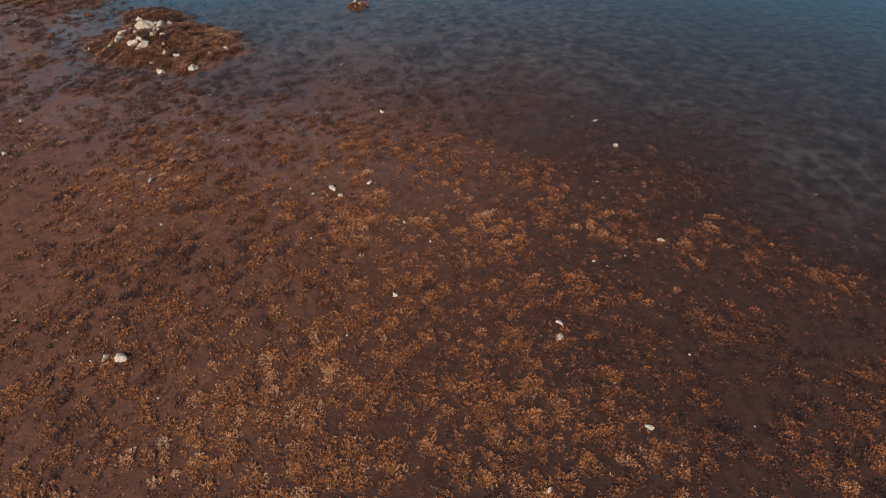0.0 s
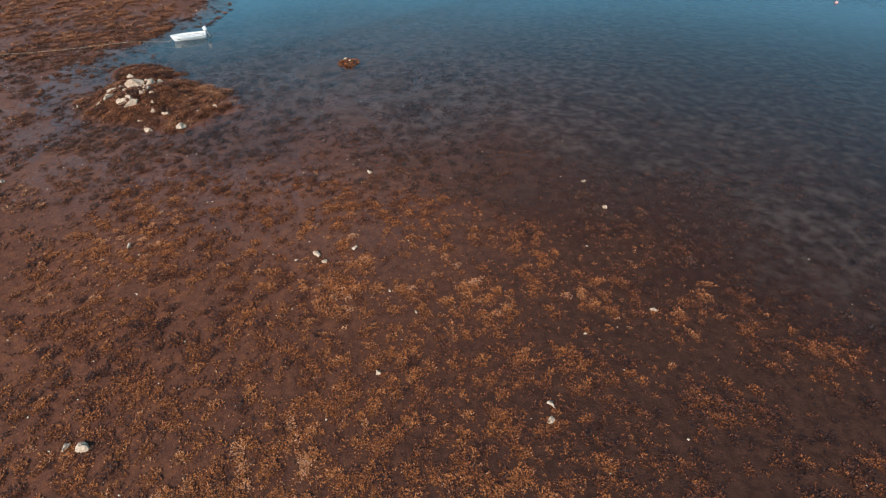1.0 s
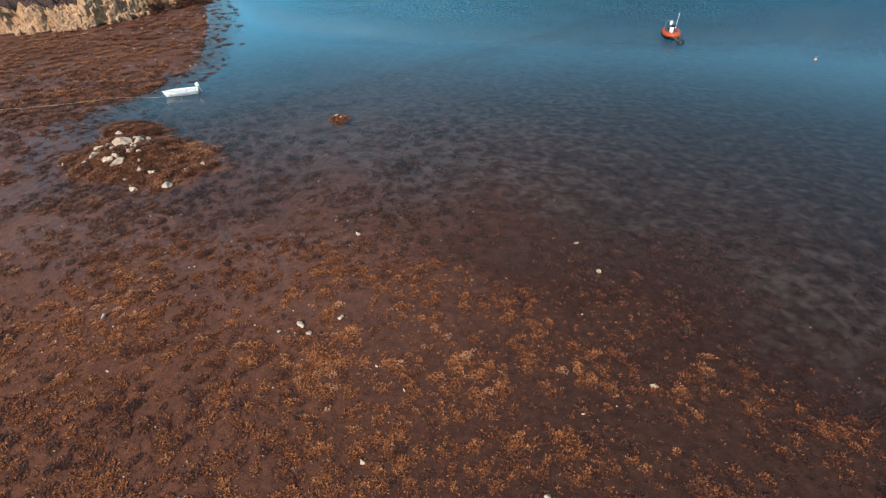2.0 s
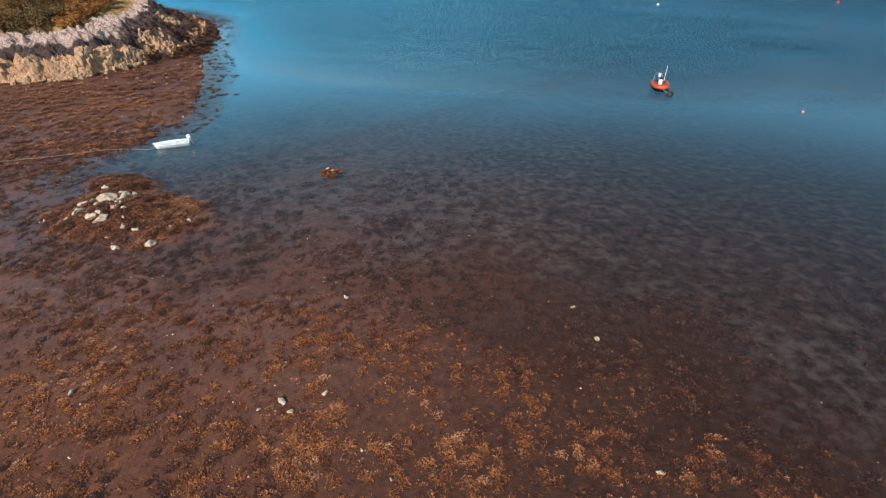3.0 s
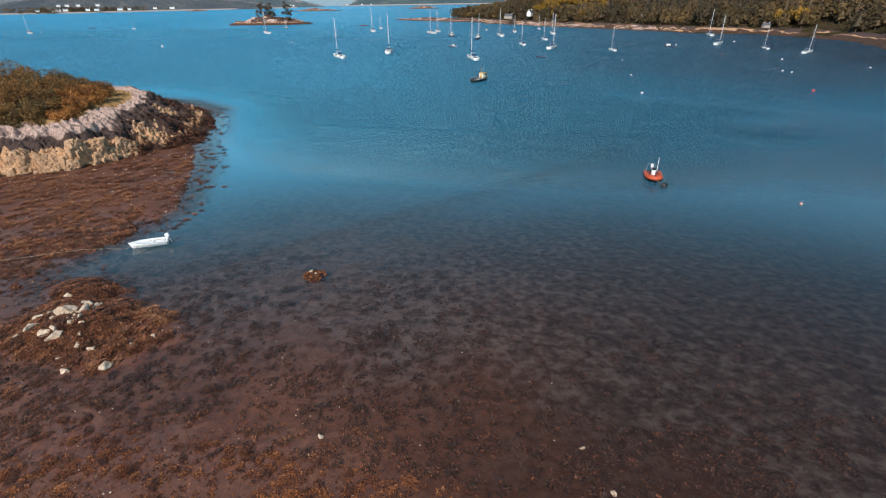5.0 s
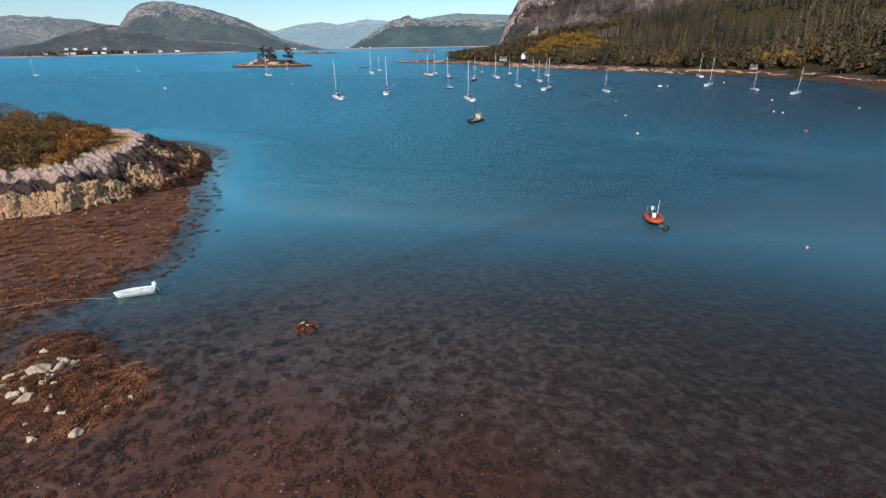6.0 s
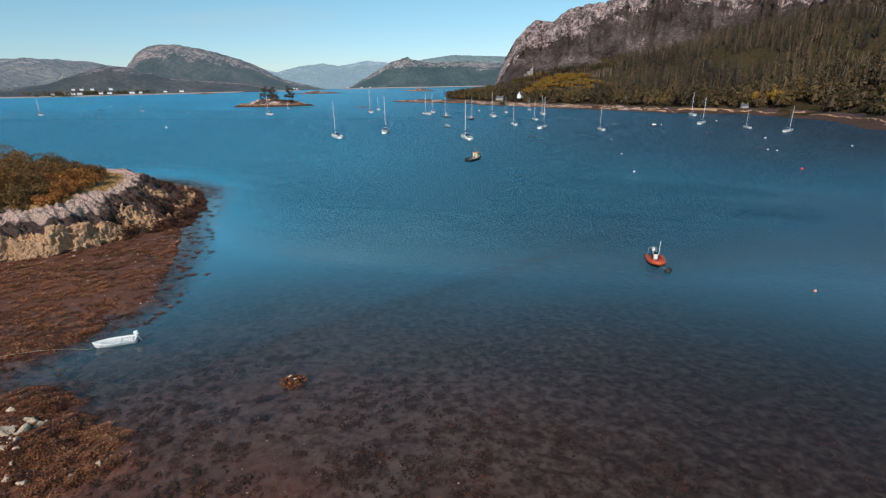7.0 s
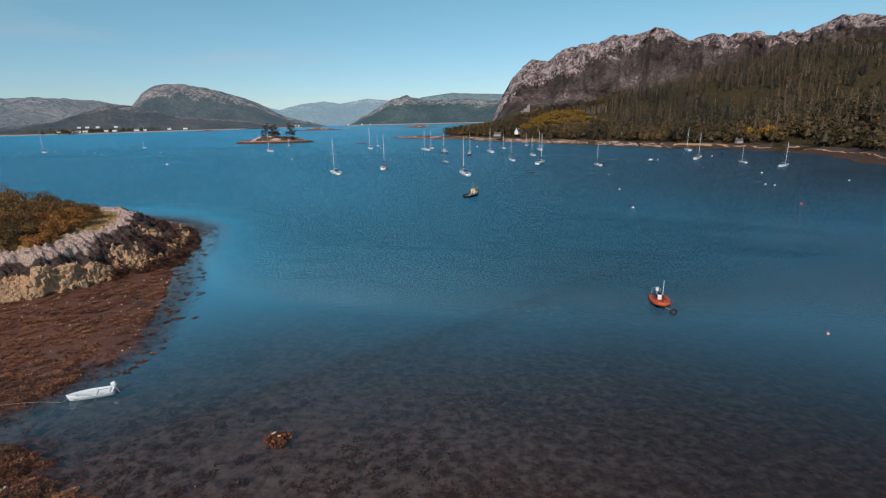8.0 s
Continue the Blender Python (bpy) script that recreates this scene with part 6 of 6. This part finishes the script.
islet.matrix_basis = pose(-16.4, 39.6, -0.22, 0, 0, 15) @ Matrix.Diagonal((0.78, 0.78, 0.85, 1))


def tufts(x, y, R, tint, rng, per_m2, length, hump=0.3, surface=bed, spread_=0.1, lift=0.01, gap_share=0.28):
    """Wrack plants at x, y with radius R: low ragged domes of small fronds, with dark low ones painted in as shade
    between.
    """
    m = len(x)
    asp, turn = rng.uniform(0.5, 1.0, m), rng.uniform(0, math.pi, m)
    p1, p2, p3 = (rng.uniform(0, 6.28, m) for _ in range(3))
    cnt = np.maximum(7, per_m2 * math.pi * R * R * asp).astype(int)
    i = np.repeat(np.arange(m), cnt)
    k = len(i)
    a = rng.uniform(0, 2 * math.pi, k)
    edge = 1 + 0.30 * np.sin(2 * a + p1[i]) + 0.22 * np.sin(3 * a + p2[i]) + 0.14 * np.sin(7 * a + p3[i])
    q = rng.uniform(0, 1, k) ** 0.55 * edge
    ox, oy = R[i] * q * np.cos(a), R[i] * asp[i] * q * np.sin(a)
    c, s_ = np.cos(turn[i]), np.sin(turn[i])
    bx, by = x[i] + ox * c - oy * s_, y[i] + ox * s_ + oy * c
    # some fronds lie low, coloured dark for the shade between the others
    gap_frond = rng.uniform(0, 1, k) < gap_share
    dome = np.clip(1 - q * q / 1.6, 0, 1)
    bz = surface(bx, by) + lift + hump * R[i] * dome * np.where(gap_frond, 0.35, rng.uniform(0.6, 1.0, k))
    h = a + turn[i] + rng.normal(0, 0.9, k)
    l = length * rng.uniform(0.6, 1.5, k) * np.where(gap_frond, 1.7, 1)
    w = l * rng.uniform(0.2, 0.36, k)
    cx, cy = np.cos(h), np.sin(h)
    up = rng.uniform(-0.1, 0.75, k) * l * ~gap_frond
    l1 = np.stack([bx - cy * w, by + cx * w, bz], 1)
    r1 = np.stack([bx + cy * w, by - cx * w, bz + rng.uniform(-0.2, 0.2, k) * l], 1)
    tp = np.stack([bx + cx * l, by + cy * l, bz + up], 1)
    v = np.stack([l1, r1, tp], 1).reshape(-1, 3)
    tn = np.clip(tint[i] + rng.normal(0, spread_, k), 0, 1) * np.where(gap_frond, 0.3, 1)
    return v, np.arange(len(v)).reshape(-1, 3), np.repeat(tn, 3)


def plants(n, x0, x1, y0, y1, rng, r0, r1, keep):
    """Places and sizes for n wrack plants; keep(x, y, z) thins them out."""
    x, y = rng.uniform(x0, x1, n), rng.uniform(y0, y1, n)
    ok = keep(x, y, bed(x, y))
    x, y = x[ok], y[ok]
    return x, y, r0 + (r1 - r0) * rng.uniform(0, 1, len(x)) ** 2.2


def hues(x, y, rng):
    """Most plants are rust brown, some ochre, some dead and dark, a few dried to buff."""
    kind = rng.uniform(0, 1, len(x)) + 0.5 * (fbm(x * 0.16, y * 0.16, 3, 55) - 0.5)
    t = np.where(kind < 0.20, rng.uniform(0.14, 0.3, len(x)), np.where(kind < 0.70, rng.uniform(0.34, 0.54, len(x)), np.where(kind < 0.97, rng.uniform(0.5, 0.66, len(x)), rng.uniform(0.72, 0.95, len(x)))))
    return np.clip(t, 0.03, 1)


def seaweed(mesh_name, label, material_, v, f, tn):
    return tagged(new("seaweed", np_mesh(mesh_name, v, f, material_, attrs={"tint": tn})), label, "seaweed", kind="stuff")


rng = np.random.default_rng(12)


def clumped(x, y, z):
    f = fbm(x * 0.42, y * 0.55, 3, 91)
    g2 = fbm(x * 0.08, y * 0.1, 2, 93)
    return (z > -0.3) & (f + 0.45 * g2 - 1.6 * np.maximum(0, -z - 0.02) - 0.03 * smooth(2, 12, x) + 0.05 * smooth(11, 15, y) * smooth(26, 21, y) * smooth(9, 3, x) + 0.46 * rng.uniform(0, 1, len(x)) > 0.93)


x, y, R = plants(46000, -48, 34, 1, 46, rng, 0.05, 0.36, clumped)
R = R * np.where(bed(x, y) < -0.03, 0.75, 1.0)
near = (np.abs(x - 1) < 24) & (y < 24)
tint = np.clip(hues(x, y, rng) - 0.20 * smooth(0, 9, x + 0.3 * (y - 12)) - 0.16 * smooth(16, 25, y) + 0.06 * smooth(13, 6, y) + 0.10 * smooth(12, 16, y) * smooth(26, 21, y) * smooth(9, 3, x) - 0.08 * smooth(-8, -16, x), 0.03, 1) * np.where(bed(x, y) < -0.03, 0.6, 1.0)
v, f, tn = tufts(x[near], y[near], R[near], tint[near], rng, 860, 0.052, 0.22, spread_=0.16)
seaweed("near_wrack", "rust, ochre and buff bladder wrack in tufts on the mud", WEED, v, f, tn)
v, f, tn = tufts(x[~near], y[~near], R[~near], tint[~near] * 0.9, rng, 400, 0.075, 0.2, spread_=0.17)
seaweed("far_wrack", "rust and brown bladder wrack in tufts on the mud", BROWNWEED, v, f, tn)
# small loose tufts between the plants
x, y, R = plants(8000, -22, 24, 1, 24, rng, 0.04, 0.12, lambda x, y, z: z > -0.3)
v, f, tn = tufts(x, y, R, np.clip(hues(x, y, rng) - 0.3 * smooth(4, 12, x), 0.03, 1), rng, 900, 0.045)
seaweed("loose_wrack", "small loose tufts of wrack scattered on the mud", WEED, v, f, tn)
x, y, R = plants(3000, -37, -18, 24.5, 37, rng, 0.2, 0.6, lambda x, y, z: z > 0.02 + 0.18 * rng.uniform(0, 1, len(x)))
v, f, tn = tufts(x, y, R, np.clip(rng.normal(0.37, 0.16, len(x)) + 0.5 * (fbm(x * 0.4, y * 0.4, 3, 44) - 0.45) + 0.1 * smooth(-27, -23, x), 0.04, 0.7), rng, 330, 0.09, 0.35, spread_=0.2, gap_share=0.12)
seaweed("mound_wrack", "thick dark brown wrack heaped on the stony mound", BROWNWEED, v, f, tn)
x, y, R = plants(11000, -82, -34, 34, 98, rng, 0.15, 0.7, lambda x, y, z: (z > -0.06) & (inland(CLIFF, x, y) < 0.6) & (fbm(x * 0.4, y * 0.4, 3, 94) + 0.4 * rng.uniform(0, 1, len(x)) > 0.60))
v, f, tn = tufts(x, y, R, np.clip(rng.normal(0.44, 0.12, len(x)) + 0.3 * (fbm(x * 0.2, y * 0.2, 2, 46) - 0.5), 0.1, 0.66), rng, 200, 0.11, 0.12, spread_=0.2, gap_share=0.1)
seaweed("shore_wrack", "rust and brown bladder wrack along the headland's shore", BROWNWEED, v, f, tn)
# wrack hanging over the low end of the headland
x, y = rng.uniform(-80, -50, 4200), rng.uniform(63, 101, 4200)
_z, _e, _w = headland_z(x, y)
ok = (_w > 0.25) & (_e > -1) & (_e < 3.2 + 5.2 * _w * rng.uniform(0, 1, len(x))) & (fbm(x * 0.35, y * 0.35, 3, 48) > 0.42) & (np.hypot((x + 58.2) / 2.0, (y - 70.8) / 2.2) > 1) & (np.hypot((x + 63) / 1.3, (y - 80.2) / 2.2) > 1)
x, y = x[ok], y[ok]
v, f, tn = tufts(x, y, rng.uniform(0.25, 0.6, len(x)), np.clip(rng.normal(0.27, 0.10, len(x)), 0.04, 0.5), rng, 170, 0.14, 0.3, lambda a, b_: headland_z(a, b_)[0])
seaweed("headland_wrack", "dark brown wrack draped over the headland's low rocks", BROWNWEED, v, f, tn)
# sunken and floating weed
x, y, R = plants(15000, -48, 50, 18, 66, rng, 0.10, 0.42, lambda x, y, z: (z < -0.03) & (z > -1.2) & (fbm(x * 0.22, y * 0.26, 3, 95) + 0.30 * rng.uniform(0, 1, len(x)) + 0.14 * smooth(-22, -6, x) > 0.67))
v, f, tn = tufts(x, y, R, rng.uniform(0.02, 0.2, len(x)), rng, 170, 0.10, 0.35)
seaweed("sunken_wrack", "dark tufts of wrack under the shallow water", BROWNWEED, v, f, tn)
x, y, R = plants(1500, -68, -8, 24, 98, rng, 0.12, 0.55, lambda x, y, z: (np.hypot(x + 33.15, y - 41.6) > 3.2) & (z < -0.02) & (inland(SHORE, x, y) > -14) & (0.7 * fbm(x * 0.3, y * 0.3, 3, 97) + 0.5 * rng.uniform(0, 1, len(x)) + 0.012 * inland(SHORE, x, y) > 0.52))
v, f, tn = tufts(x, y, R, rng.uniform(0.02, 0.2, len(x)), rng, 260, 0.11, 0.06, lambda a, b_: np.maximum(bed(a, b_) + 0.02, a * 0 - 0.09), lift=0.0)
seaweed("floating_wrack", "dark mats of wrack just under the still shallows", BROWNWEED, v, f, tn)
x, y, R = plants(6000, -72, -30, 28, 99, rng, 0.09, 0.4, lambda x, y, z: (np.hypot(x + 33.15, y - 41.6) > 2.8) & (inland(SHORE, x, y) < 1.2) & (inland(SHORE, x, y) > -5) & (0.6 * fbm(x * 0.5, y * 0.8, 3, 97) + 0.8 * rng.uniform(0, 1, len(x)) + 0.07 * inland(SHORE, x, y) > 0.62))
v, f, tn = tufts(x, y, R, rng.uniform(0.08, 0.45, len(x)), rng, 260, 0.11, 0.15, lambda a, b_: np.maximum(bed(a, b_), 0.0))
seaweed("drift_wrack", "brown wrack drifted in along the water's edge", BROWNWEED, v, f, tn)
g = np.random.default_rng(21)
bm_v, bm_f = [], []
n = 3000
x, y = g.uniform(-80, 30, n), g.uniform(2, 90, n)
z = bed(x, y)
ok = (z > -0.25) & ((x < -6) | (g.uniform(0, 1, n) < 0.25))
x, y, z = x[ok], y[ok], z[ok]
c = np.stack([x, y, z + 0.01], 1)
oct_v = np.array([(1, 0, 0), (0, 1, 0), (-1, 0, 0), (0, -1, 0), (0, 0, 0.8), (0, 0, -0.4)], float)
oct_f = np.array([(0, 1, 4), (1, 2, 4), (2, 3, 4), (3, 0, 4), (1, 0, 5), (2, 1, 5), (3, 2, 5), (0, 3, 5)])
sz = g.uniform(0.02, 0.06, len(c)) * (1 + 1.2 * smooth(36, 60, y))
v = (c[:, None] + oct_v[None] * sz[:, None, None] * g.uniform(0.6, 1.3, (len(c), 6, 1))).reshape(-1, 3)
f = (oct_f[None] + 6 * np.arange(len(c))[:, None, None]).reshape(-1, 3)
tagged(new("pebbles", np_mesh("pebbles", v, f, STONE)), "small pale pebbles and shells among the weed", "pebbles", kind="stuff")

# ---- blocks of the headland's cliff ----
def block_bm(seed):
    """An angular slab split from jointed bedrock."""
    bm = box(1.0, 0.85, 1.7, (0, 0, 0.85), 0.16)
    bmesh.ops.subdivide_edges(bm, edges=[e for e in bm.edges if e.calc_length() > 0.4], cuts=2, use_grid_fill=True)
    rnd = random.Random(seed)
    a, b_, c = rnd.uniform(-0.5, 0.5), rnd.uniform(-0.5, 0.5), rnd.uniform(-0.3, 0.3)
    for v in bm.verts:
        if v.co.z > 0.8:
            v.co.z += a * v.co.x + b_ * v.co.y
        v.co.x += c * v.co.y
        q = v.co * 2.4 + Vector((seed, 0, 0))
        v.co += Vector((noise.noise(q), noise.noise(q + Vector((7, 0, 0))), noise.noise(q + Vector((0, 9, 0))))) * 0.2
    return bm


blocks = []
for i in range(10):
    bm = block_bm(140 + i)
    me = bpy.data.meshes.new("rock_block")
    bm.to_mesh(me)
    bm.free()
    me.materials.append(TANROCK)
    blocks.append(me)
r = random.Random(8)
line = [Vector((*p, 0)) for p in CLIFF[1:8]]
for i in range(150):
    q = r.uniform(0.6, 3.6)
    a, b2 = line[int(q)], line[min(int(q) + 1, 6)]
    inn = r.uniform(-0.1, 1.5)
    p = a.lerp(b2, q % 1) + Vector((-1, 0.15, 0)) * inn
    k = r.uniform(0.35, 0.85) * (1.0 if q < 3 else 0.7)
    face = math.degrees(math.atan2(b2.y - a.y, b2.x - a.x))
    o = new("rock_block", blocks[i % 10])
    o.parent = headland
    o.matrix_basis = pose(p.x, p.y, on_headland(p.x, p.y) - 1.36 * k, r.uniform(-6, 6), r.uniform(-6, 6), face + r.uniform(-25, 25)) @ Matrix.Diagonal((k, k * 1.1, k * r.uniform(0.95, 1.25), 1))
for i in range(80):
    x, y = (-58.2 + r.gauss(0, 1.1), 70.9 + r.gauss(0, 1.3)) if i < 55 else (-63 + r.gauss(0, 0.7), 80.4 + r.gauss(0, 1.2))
    k = r.uniform(0.14, 0.42)
    o = new("rock_block", blocks[i % 10])
    o.parent = headland
    o.matrix_basis = pose(x, y, on_headland(x, y) - 0.5 * k, r.uniform(-25, 25), r.uniform(-25, 25), r.uniform(0, 360)) @ Matrix.Scale(k, 4)
